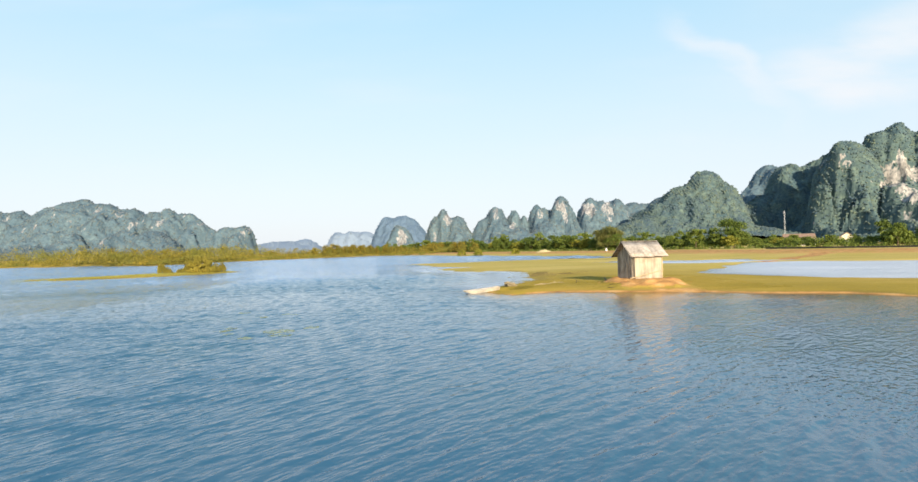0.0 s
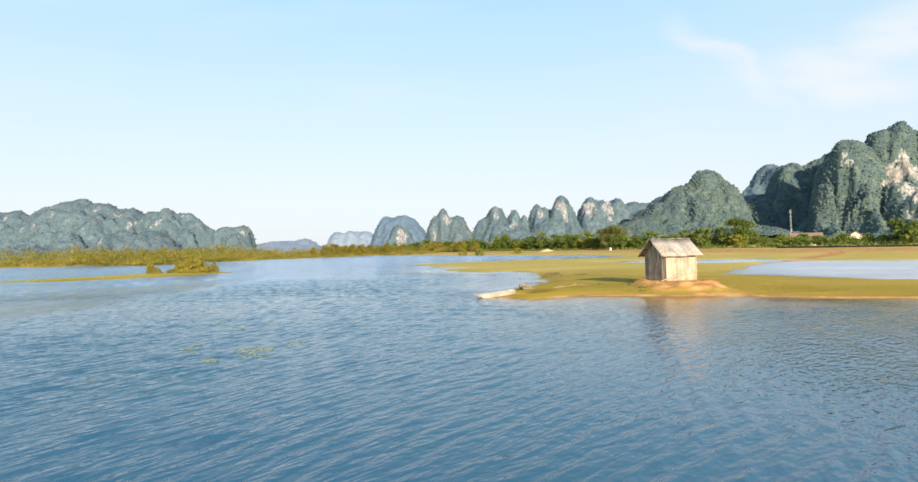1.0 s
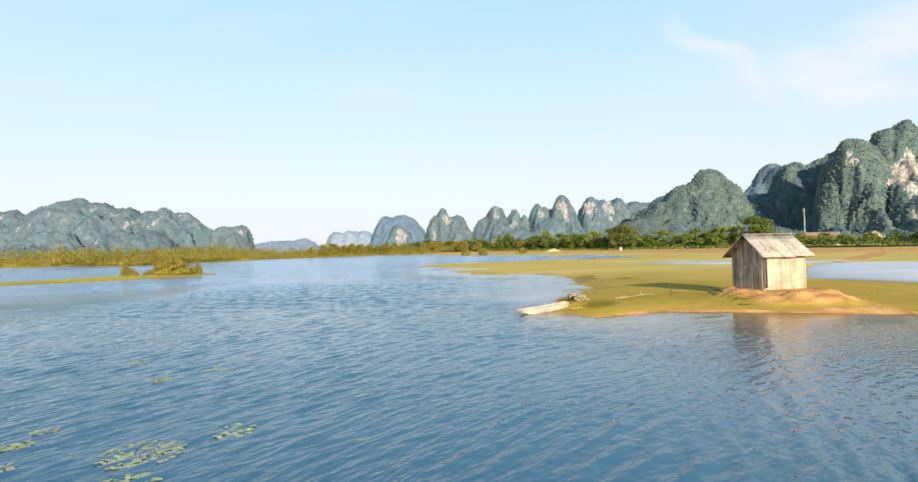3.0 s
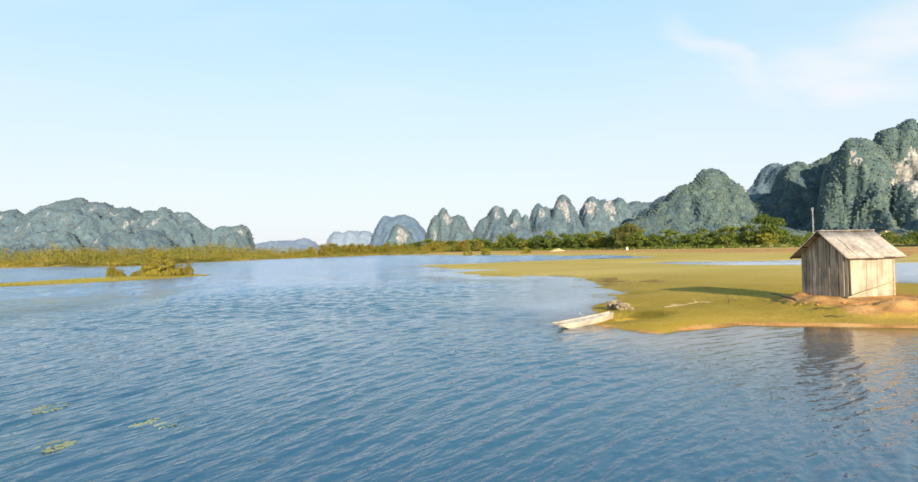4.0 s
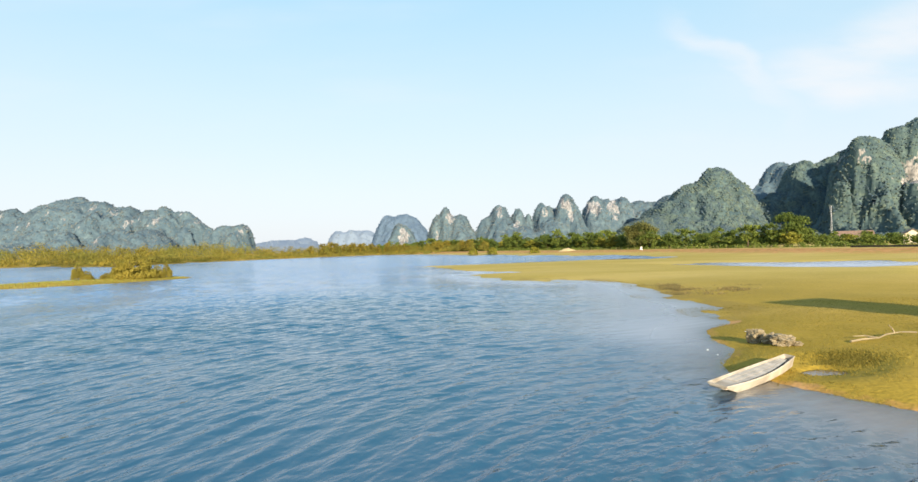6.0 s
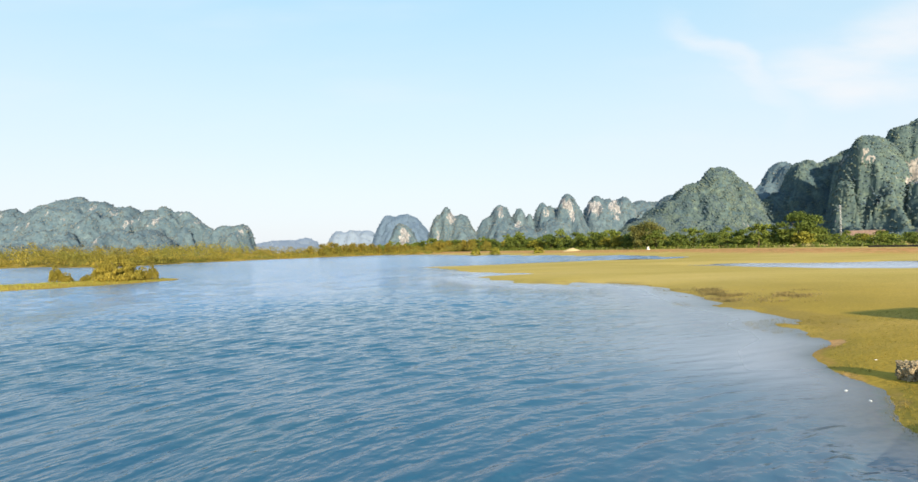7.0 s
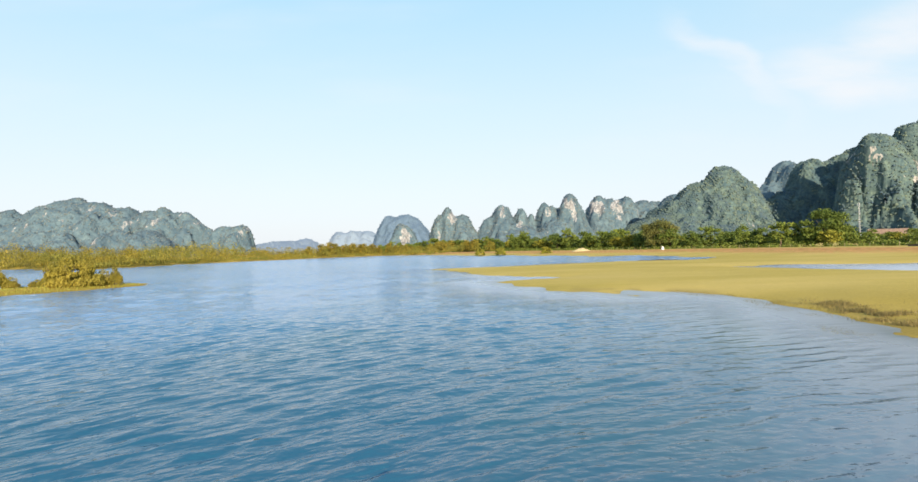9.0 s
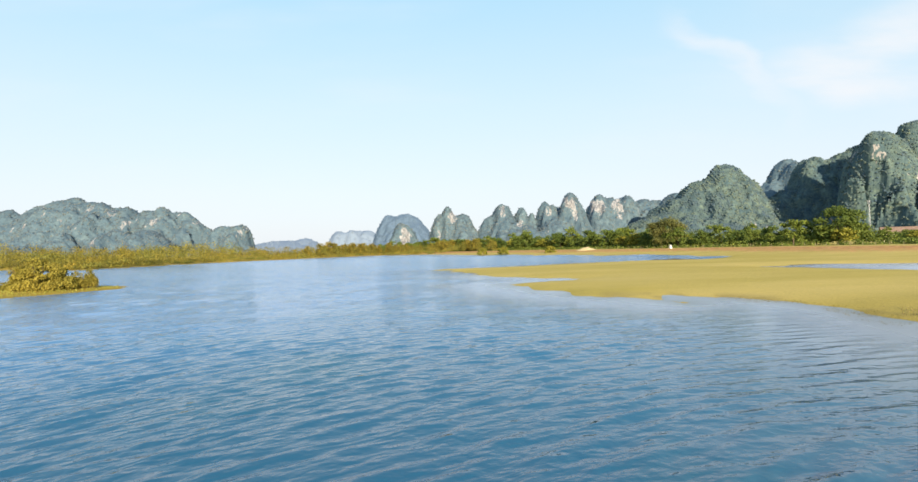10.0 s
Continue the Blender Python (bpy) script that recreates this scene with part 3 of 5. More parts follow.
def waves(x, y, shortest, longest, count, slope, seed, curl):
    """Short wind waves in broken groups, their crests spread about the lanes."""
    wr = np.random.default_rng(seed)
    u, v = lanes(x, y, 46, curl)
    v = v + (fbm(x * 0.14, y * 0.14, 31, 3) - 0.5) * 0.8
    h = np.zeros(x.shape)
    for j in range(count):
        lam = shortest * (longest / shortest) ** (j / (count - 1))
        th, k = wr.normal(0, 0.27), 2 * math.pi / lam
        ph = k * (v * math.cos(th) + u * math.sin(th)) + wr.uniform(0, 6.28)
        group = 0.15 + 1.7 * vnoise(u / (4 * lam) + wr.uniform(0, 50), v / (5 * lam) + wr.uniform(0, 50), 3)
        h = h + slope * lam / (2 * math.pi) * group * (np.exp(1.3 * (np.sin(ph) - 1)) * 1.6 - 0.62)
    return h


def blended(weight, *args):
    out = np.zeros(WX.shape)
    sel = weight > 0
    out[sel] = waves(WX[sel], WY[sel], *args) * weight[sel]
    return out


WZ = blended(near, 0.36, 0.80, 13, 0.080, 9, 0.035)
WZ = WZ + blended(middle * (1 - near), 1.3, 2.6, 8, 0.024, 11, 0.035)
WZ = WZ + blended((1 - middle) * step(-420, -350, WX) * step(100, 80, WX) * step(345, 320, WY) * step(-10, 3, WY), 10.0, 18.0, 4, 0.026, 12, 0.0)
quiet = calm * (1 - (0.12 + 0.20 * step(50, 62, WY)) * step(-7, 5, WX) * step(130, 100, WY))
quiet = np.where((inside_by(POOL_A, WX, WY) > -6) | (inside_by(POOL_B, WX, WY) > -6), 1.3, quiet)
WZ = WZ * quiet * (0.7 + 0.6 * fbm(WX * 0.05, WY * 0.05, 6, 2))
sheet = WZ[coarse:].reshape(685, 353)
for edge in (sheet[0], sheet[-1], sheet[:, 0], sheet[:, -1]):
    at = np.arange(len(edge))
    edge[:] = np.interp(at, at[::4], edge[::4])
water = mesh_object("water", np.stack([WX, WY, WZ], 1), water_faces, M_WATER, smooth=True)
bend_x = (fbm(WX * 0.14, WY * 0.14, 31, 3) - 0.5) * 0.8
u, v = lanes(WX, WY, 47, 0.035)
water.data.attributes.new("crest", "FLOAT_VECTOR", "POINT").data.foreach_set("vector", np.stack([u, v + bend_x, 0 * u], -1).ravel().astype(np.float32))
water.data.attributes.new("ripple", "FLOAT", "POINT").data.foreach_set("value", (quiet * (1.0 + 0.20 * (1 - near))).ravel().astype(np.float32))
chop = np.maximum(0.45 * step(60, 170, WY), step(8, 2, lee) * step(44, 56, WY) * step(-30, -10, WX) * step(140, 115, WY))
water.data.attributes.new("chop", "FLOAT", "POINT").data.foreach_set("value", chop.ravel().astype(np.float32))
# where the body colour takes on that reflected blue: northward and to the west
far_sheen = np.clip(0.5 * step(36, 58, WY) + 0.5 * step(65, 110, WY + 9 * step(-12, -24, WX)) + 0.4 * step(-20, -60, WX) * step(56, 80, WY), 0, 1)
water.data.attributes.new("open", "FLOAT", "POINT").data.foreach_set("value", far_sheen.ravel().astype(np.float32))
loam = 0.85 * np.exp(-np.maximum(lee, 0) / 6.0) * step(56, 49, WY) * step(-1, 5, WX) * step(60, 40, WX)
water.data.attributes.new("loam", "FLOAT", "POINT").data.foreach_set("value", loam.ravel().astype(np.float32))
# painted sheen fades away from the sheltered bank and fills both pools
silt_sheen = 0.9 * np.exp(-(np.maximum(lee, 0) / (3.0 + 2.0 * step(50, 62, WY))) ** 1.7) * step(-60, -20, WX) * step(150, 110, WY) * (0.25 + 0.75 * step(50, 58, WY))
silt_sheen = np.maximum(silt_sheen, 0.8 * step(-4, 0, np.maximum(inside_by(POOL_A, WX, WY), inside_by(POOL_B, WX, WY))))
water.data.attributes.new("silt_sheen", "FLOAT", "POINT").data.foreach_set("value", silt_sheen.ravel().astype(np.float32))
depth = np.full(WX.shape, 9.0)
sel = (lee < 12) & (WX > -30) & (WX < 110) & (WY > 10) & (WY < 190)
depth[sel] = np.maximum(0, -land(WX[sel], WY[sel])[0])
water.data.attributes.new("shallow", "FLOAT", "POINT").data.foreach_set("value", (0.9 * np.exp(-depth / 0.13)).ravel().astype(np.float32))
tagged(water, "blue rippled lake water reflecting the pale sky", "water", kind="structure")


# ---- hills ----
def forest(parent, x, y, h, gx_, gy_, rock, back, count, size, mat, seed):
    """Rounded tree crowns over a hill's slopes, sparse on bare rock."""
    rg = np.random.default_rng(seed)
    wt = np.sqrt(1 + gx_**2 + gy_**2) * (h > 1) * (y < back) * step(0.40, 0.2, rock + 0.3 * (fbm(x * 0.07, h * 0.05, seed, 3) - 0.5))
    wt = (wt * np.clip(np.gradient(y, axis=0), 0.01, 99)).ravel()
    pick = rg.choice(wt.size, count, p=wt / wt.sum())
    p = np.stack([x.ravel()[pick], y.ravel()[pick], h.ravel()[pick]], 1)
    p[:, :2] += rg.normal(size=(count, 2)) * size * 0.3
    nrm = np.stack([-gx_.ravel()[pick], -gy_.ravel()[pick], np.ones(count)], 1)
    nrm /= np.linalg.norm(nrm, axis=1)[:, None]
    tone = 0.4 * rg.uniform(0, 1, count) + 0.6 * step(0.25, 0.75, fbm(p[:, 0] / 16, p[:, 2] / 16, seed + 3, 3))
    s = size * rg.uniform(0.5, 1.2, count) * (0.85 + 0.5 * rg.uniform(0, 1, count) ** 5)
    up = nrm * 0.5 + np.array([0, 0, 1.0])
    up /= np.linalg.norm(up, axis=1)[:, None]
    e1 = np.cross(up, [0.0, 1.0, 0.0])
    e1 /= np.linalg.norm(e1, axis=1)[:, None]
    e2 = np.cross(up, e1)
    tall = s * rg.uniform(0.4, 1.0, count)
    pts = [p + up * tall[:, None]]
    for rad, lift, twist in ((0.66, 0.74, 0.0), (1.0, 0.12, 0.78)):
        for j in range(4):
            a = twist + j * 1.5708 + rg.uniform(-0.3, 0.3, count)
            r = s * rad * rg.uniform(0.75, 1.25, count)
            pts.append(p + e1 * (np.cos(a) * r)[:, None] + e2 * (np.sin(a) * r)[:, None] + up * (tall * lift * rg.uniform(0.8, 1.2, count) - 0.25 * s * (rad == 1.0))[:, None])
    tri = []
    for j in range(4):
        q = (j + 1) % 4
        tri += [(0, 1 + j, 1 + q), (1 + j, 5 + j, 1 + q), (1 + q, 5 + j, 5 + q)]
    faces = (np.arange(count)[:, None, None] * 9 + np.array(tri)[None]).reshape(-1, 3)
    ob = mesh_object("forest", np.stack(pts, 1).reshape(-1, 3), faces, mat, parent, smooth=True)
    ob.data.attributes.new("tone", "FLOAT", "POINT").data.foreach_set("value", np.repeat(tone, 9).astype(np.float32))
    return ob


def karst(name, label, mat, towers, cell, rocks=(), seed=0, cliff=0.55, relief=0.2, crowns=0, crown_size=3.0, leafage=None):
    """Steep limestone hill: towers are (x, y, height, radius, roundness)."""
    x0, x1 = min(t[0] - 1.6 * t[3] for t in towers) - 10, max(t[0] + 1.6 * t[3] for t in towers) + 10
    y0, y1 = min(t[1] - t[3] * 1.9 for t in towers) - 10, max(t[1] + t[3] * 0.6 for t in towers)
    nx = int((x1 - x0) / cell) + 1
    yc = max(t[1] for t in towers)
    ys = ruler((y0, yc + 8, cell * 0.45), (yc + 8, max(y1, yc + 20), cell * 3))
    x, y = np.meshgrid(np.linspace(x0, x1, nx), ys)
    size = np.mean([t[3] for t in towers])
    k = 3.0 / size
    qx = x + (fbm(x * k, y * k, seed, 3) - 0.5) * size * 0.3
    qy = y + (fbm(x * k, y * k, seed + 9, 3) - 0.5) * size * 0.45
    h, near_top = np.full(x.shape, -4.0), np.zeros(x.shape)
    for tx, ty, th, tr, rnd in towers:
        dy = np.where(qy < ty, 0.68, 1.0) * (qy - ty)
        p = th * np.clip(1 - (np.hypot(qx - tx, dy) / tr) ** rnd, -0.1, 1)
        p = np.maximum(p, th * 0.42 * (1 - np.hypot(qx - tx, dy) / (1.9 * tr)) - 3)
        near_top = np.where(p > h, p / th, near_top)
        h = np.maximum(h, p) + 0.12 * np.minimum(np.maximum(h, 0), np.maximum(p, 0)) * np.clip(1 - np.abs(h - p) / (0.2 * th), 0, 1)
    top = max(t[2] for t in towers)
    fold = 1 - np.abs(2 * fbm(qx * k * 0.62, qy * k * 0.22, seed + 4, 2) - 1)
    h = h - (1 - fold) * top * relief * np.clip(h / (0.3 * top), 0, 1) * (0.08 + 0.92 * step(0.97, 0.5, near_top))
    gy_, gx_ = np.gradient(h, ys, (x1 - x0) / (nx - 1))
    slope = np.hypot(gx_, gy_)
    rock = cliff * (np.clip((slope - 2.2) * 0.12, 0, 0.35) + 2.2 * (fbm(x * k * 1.6, (y + h) * k * 1.6, seed + 7, 4) - 0.60) * step(0.8, 1.6, slope))
    for rx, rz, rr, amount in rocks:
        d = np.hypot((x - rx) / rr, (h - rz) / (rr * 1.6))
        rock = np.maximum(rock, 0.62 * amount * step(1.2, 0.3, d + (fbm(x * 0.11, (h + 0.5 * y) * 0.05, seed + 2, 5) - 0.5) * 2.4))
    rock = np.clip(rock, 0, 1)
    c1, tone = cells(x / 7.0, (0.55 * y + h) / 7.0, seed, True)
    lift = (1 - rock) * np.clip(h / 6, 0, 1) * 1.2 * np.sqrt(np.clip(1 - (c1 / 0.72) ** 2, 0, 1)) + rock * 3.0 * (fbm(x * 0.12, h * 0.06, seed + 6, 4) - 0.5)
    lift = (1.0 if crowns else 0.15) * lift / np.sqrt(1 + slope**2)
    x, y, h = x - gx_ * lift, y - gy_ * lift, h + lift
    ob = mesh_object(name, np.stack([x.ravel(), y.ravel(), h.ravel()], 1), grid_faces(nx, len(ys)), mat, smooth=True)
    ob.data.attributes.new("rock", "FLOAT", "POINT").data.foreach_set("value", rock.ravel().astype(np.float32))
    ob.data.attributes.new("tone", "FLOAT", "POINT").data.foreach_set("value", tone.ravel().astype(np.float32))
    if crowns:
        forest(ob, x, y, h, gx_, gy_, rock, yc + 12, crowns, crown_size, leafage, seed)
    return tagged(ob, label, "mountain", "karst mountains round the lake")


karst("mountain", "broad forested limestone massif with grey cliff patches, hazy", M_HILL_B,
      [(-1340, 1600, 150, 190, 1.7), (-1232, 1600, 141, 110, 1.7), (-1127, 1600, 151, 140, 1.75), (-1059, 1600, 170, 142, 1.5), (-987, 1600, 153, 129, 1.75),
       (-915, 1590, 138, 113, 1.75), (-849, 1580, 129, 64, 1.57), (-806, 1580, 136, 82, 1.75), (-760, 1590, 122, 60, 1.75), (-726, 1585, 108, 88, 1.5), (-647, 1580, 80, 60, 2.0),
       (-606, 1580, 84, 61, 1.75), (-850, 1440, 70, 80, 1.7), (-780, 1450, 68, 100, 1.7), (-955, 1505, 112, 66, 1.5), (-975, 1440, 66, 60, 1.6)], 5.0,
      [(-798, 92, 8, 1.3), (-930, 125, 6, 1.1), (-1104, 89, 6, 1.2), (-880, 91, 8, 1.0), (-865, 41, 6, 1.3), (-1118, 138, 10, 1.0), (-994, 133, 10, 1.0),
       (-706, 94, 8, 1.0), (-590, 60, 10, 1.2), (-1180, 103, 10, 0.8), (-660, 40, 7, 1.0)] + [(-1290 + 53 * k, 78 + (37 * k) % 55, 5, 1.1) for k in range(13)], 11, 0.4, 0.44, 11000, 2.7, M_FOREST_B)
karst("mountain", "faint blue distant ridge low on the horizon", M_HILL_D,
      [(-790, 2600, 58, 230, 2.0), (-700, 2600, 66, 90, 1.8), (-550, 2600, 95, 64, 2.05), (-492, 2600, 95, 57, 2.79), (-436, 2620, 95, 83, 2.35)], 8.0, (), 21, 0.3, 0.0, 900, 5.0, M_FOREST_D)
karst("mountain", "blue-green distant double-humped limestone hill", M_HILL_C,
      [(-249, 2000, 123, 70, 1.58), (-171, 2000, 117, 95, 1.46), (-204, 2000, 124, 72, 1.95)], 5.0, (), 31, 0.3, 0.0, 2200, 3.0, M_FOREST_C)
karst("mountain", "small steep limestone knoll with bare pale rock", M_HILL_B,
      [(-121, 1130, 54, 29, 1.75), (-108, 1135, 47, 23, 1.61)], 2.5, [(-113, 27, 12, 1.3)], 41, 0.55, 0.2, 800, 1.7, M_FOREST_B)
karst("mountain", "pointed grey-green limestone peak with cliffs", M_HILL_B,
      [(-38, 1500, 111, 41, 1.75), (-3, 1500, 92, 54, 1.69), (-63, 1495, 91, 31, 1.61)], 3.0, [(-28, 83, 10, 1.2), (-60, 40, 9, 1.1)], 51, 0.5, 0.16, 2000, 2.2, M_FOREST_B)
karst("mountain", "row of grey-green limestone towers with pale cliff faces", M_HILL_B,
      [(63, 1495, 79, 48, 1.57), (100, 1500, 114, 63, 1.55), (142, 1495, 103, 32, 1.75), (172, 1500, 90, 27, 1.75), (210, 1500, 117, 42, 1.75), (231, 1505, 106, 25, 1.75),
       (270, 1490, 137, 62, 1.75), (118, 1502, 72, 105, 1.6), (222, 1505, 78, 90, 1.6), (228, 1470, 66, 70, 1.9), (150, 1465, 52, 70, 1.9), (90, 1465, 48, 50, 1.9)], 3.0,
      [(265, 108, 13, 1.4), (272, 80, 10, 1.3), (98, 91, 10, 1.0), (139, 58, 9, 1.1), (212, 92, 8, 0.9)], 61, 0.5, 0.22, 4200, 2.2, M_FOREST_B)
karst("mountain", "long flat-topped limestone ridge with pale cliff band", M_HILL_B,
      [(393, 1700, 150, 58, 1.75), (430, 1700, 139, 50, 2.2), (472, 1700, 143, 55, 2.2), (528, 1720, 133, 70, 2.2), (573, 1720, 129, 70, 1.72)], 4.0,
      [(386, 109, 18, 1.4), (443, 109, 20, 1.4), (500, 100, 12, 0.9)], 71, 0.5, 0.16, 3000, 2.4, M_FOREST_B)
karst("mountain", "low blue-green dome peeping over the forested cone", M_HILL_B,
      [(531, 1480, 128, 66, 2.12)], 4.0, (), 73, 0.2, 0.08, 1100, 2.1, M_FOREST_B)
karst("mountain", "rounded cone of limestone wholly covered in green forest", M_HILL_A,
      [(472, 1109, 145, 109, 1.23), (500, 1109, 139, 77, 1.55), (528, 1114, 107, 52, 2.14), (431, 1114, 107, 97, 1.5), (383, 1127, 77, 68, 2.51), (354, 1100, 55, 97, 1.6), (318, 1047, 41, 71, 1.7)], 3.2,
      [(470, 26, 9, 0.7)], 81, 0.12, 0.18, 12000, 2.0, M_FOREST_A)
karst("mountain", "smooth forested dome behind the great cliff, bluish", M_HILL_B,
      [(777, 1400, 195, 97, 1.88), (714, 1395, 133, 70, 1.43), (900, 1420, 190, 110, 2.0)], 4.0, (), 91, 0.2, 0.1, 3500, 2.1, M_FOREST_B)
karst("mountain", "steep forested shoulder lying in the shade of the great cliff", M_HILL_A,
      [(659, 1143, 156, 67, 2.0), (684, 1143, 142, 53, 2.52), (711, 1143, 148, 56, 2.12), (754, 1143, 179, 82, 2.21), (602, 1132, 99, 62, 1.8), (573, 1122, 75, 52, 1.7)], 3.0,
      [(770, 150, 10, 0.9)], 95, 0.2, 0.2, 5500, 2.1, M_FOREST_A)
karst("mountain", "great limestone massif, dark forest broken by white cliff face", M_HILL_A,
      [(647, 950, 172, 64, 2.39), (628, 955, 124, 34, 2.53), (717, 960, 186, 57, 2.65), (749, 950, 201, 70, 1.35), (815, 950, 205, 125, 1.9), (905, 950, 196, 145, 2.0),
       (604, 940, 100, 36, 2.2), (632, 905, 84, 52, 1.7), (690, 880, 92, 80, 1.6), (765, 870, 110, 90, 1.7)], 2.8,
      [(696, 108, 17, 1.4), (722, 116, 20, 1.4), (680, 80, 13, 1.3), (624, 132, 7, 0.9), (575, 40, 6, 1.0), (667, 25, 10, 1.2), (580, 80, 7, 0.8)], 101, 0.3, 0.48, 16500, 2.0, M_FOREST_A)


# ---- foliage ----
def leaf_cloud(blobs, count, size, rng, flat=0.9, droop=0.0):
    """Small leaf blades spread over uneven blobs (x, y, z, rx, rz)."""
    b = np.array(blobs, float)
    wt = b[:, 3] ** 2
    pick = rng.choice(len(b), count, p=wt / wt.sum())
    d = rng.normal(size=(count, 3))
    d /= np.linalg.norm(d, axis=1)[:, None]
    d[:, 2] = np.where(d[:, 2] < -0.35, -d[:, 2], d[:, 2])
    rad = rng.uniform(0.25, 1.3, count) ** 0.75
    c = b[pick, :3] + d * np.stack([b[pick, 3], b[pick, 3], b[pick, 4]], 1) * rad[:, None]
    nrm = d + rng.normal(size=(count, 3)) * flat
    nrm /= np.linalg.norm(nrm, axis=1)[:, None]
    u = np.cross(nrm, rng.normal(size=(count, 3)))
    u /= np.linalg.norm(u, axis=1)[:, None] + 1e-9
    v = np.cross(nrm, u)
    s = size * rng.uniform(0.6, 1.4, count)[:, None]
    bend = nrm * s * 0.25
    verts = np.stack([c - u * s, c - v * s * 0.5 + bend, c + u * s, c + v * s * 0.5 + bend], 1).reshape(-1, 3)
    return verts, np.arange(count * 4).reshape(-1, 4)


def branching(bm, base, height, r, rng, limbs=5, spread=0.5):
    top = Vector((base[0] + rng.uniform(-0.2, 0.2), base[1] + rng.uniform(-0.2, 0.2), base[2] + height))
    mid = (Vector(base) + top) / 2 + Vector((rng.uniform(-0.15, 0.15), rng.uniform(-0.15, 0.15), 0))
    rod(bm, base, mid, r, r * 0.8, 7)
    rod(bm, mid, top, r * 0.8, r * 0.45, 7)
    for k in range(limbs):
        a = k * 2.4 + rng.uniform(0, 1)
        t = rng.uniform(0.35, 0.95)
        p = Vector(base).lerp(top, t)
        q = p + Vector((math.cos(a) * spread * height, math.sin(a) * spread * height, height * rng.uniform(0.25, 0.5)))
        rod(bm, p, q, r * 0.4, r * 0.12, 5)


def tree_proto(name, kind, height, width, leaves, mat, label, seed, leaf=0.33):
    rng = np.random.default_rng(seed)
    t = empty(name, Matrix.Identity(4), label, kind)
    bm = bmesh.new()
    branching(bm, (0, 0, -0.3), height * 0.55, 0.03 * height, rng, 6, 0.3)
    part("trunk", bm, M_BARK, t)
    blobs = []
    for k in range(22):
        a, rr = rng.uniform(0, 6.28), math.sqrt(rng.uniform(0, 1)) * 0.38 * width
        z = height * rng.uniform(0.2, 0.86)
        s = width * rng.uniform(0.09, 0.19)
        blobs.append((math.cos(a) * rr, math.sin(a) * rr, z, s, s * rng.uniform(0.6, 0.9)))
    blobs.append((0, 0, height * 0.82, width * 0.2, height * 0.18))
    v, f = leaf_cloud(blobs, leaves, leaf, rng)
    mesh_object("crown", v, f, mat, t)
    return t


def shrub_proto(name, kind, height, width, leaves, mat, label, seed, leaf=0.2, stems=5, clump=(0.05, 0.11)):
    rng = np.random.default_rng(seed)
    t = empty(name, Matrix.Identity(4), label, kind)
    bm = bmesh.new()
    for k in range(stems):
        a, d = rng.uniform(0, 6.28), rng.uniform(0.1, 0.4)
        rod(bm, (math.cos(a) * 0.15 * width, math.sin(a) * 0.15 * width, -0.2), (math.cos(a) * d * width, math.sin(a) * d * width, height * 0.7), 0.05, 0.015, 5)
    part("stems", bm, M_BARK, t)
    blobs = []
    for k in range(64):
        a, q = rng.uniform(0, 6.28), math.sqrt(rng.uniform(0, 1))
        s = width * rng.uniform(*clump)
        top = height * (1 - 0.75 * q**2.5) * rng.uniform(0.8, 1.08)
        rr = (0.5 * width - s) * q
        blobs.append((math.cos(a) * rr, math.sin(a) * rr, max(s * 0.5, top * rng.uniform(0.15, 1.0) ** 0.55 - s * 0.8), s, s * 0.85))
    v, f = leaf_cloud(blobs, leaves, leaf, rng)
    v[:, 2] = np.maximum(v[:, 2], -0.05)
    mesh_object("crown", v, f, mat, t)
    return t


def along(line, s):
    """A point a share s of the way along a line of points, and the direction there."""
    seg = [math.dist(a, b) for a, b in zip(line, line[1:])]
    d = s * sum(seg)
    for (a, b), q in zip(zip(line, line[1:]), seg):
        if d <= q:
            return Vector(a).lerp(Vector(b), d / q), (Vector(b) - Vector(a)).normalized()
        d -= q
    return Vector(line[-1]), (Vector(line[-1]) - Vector(line[-2])).normalized()


# trees behind the dike road
HEDGE = [(240, 95), (170, 150), (133, 190), (113, 232), (94, 262), (76, 290), (62, 325), (46, 380), (18, 440), (-28, 505), (-80, 520)]
rng = np.random.default_rng(7)
protos = [
    tree_proto("tree", "tree", 7.5, 7.6, 1300, M_TREE, "broad dark green leafy tree behind the dike road", 1),
    tree_proto("tree", "tree", 6.0, 7.4, 1300, M_TREE, "low spreading green tree in the lakeside belt", 2),
    tree_proto("tree", "tree", 9.0, 6.4, 1300, M_TREE, "tall upright green tree in the lakeside belt", 3),
    tree_proto("tree", "tree", 5.0, 7.0, 1000, M_YELLOW, "sunlit yellow-green tree in the lakeside belt", 4),
    tree_proto("tree", "tree", 6.5, 8.2, 1300, M_TREE, "bushy dense green tree behind the dike road", 5),
]
spots = []
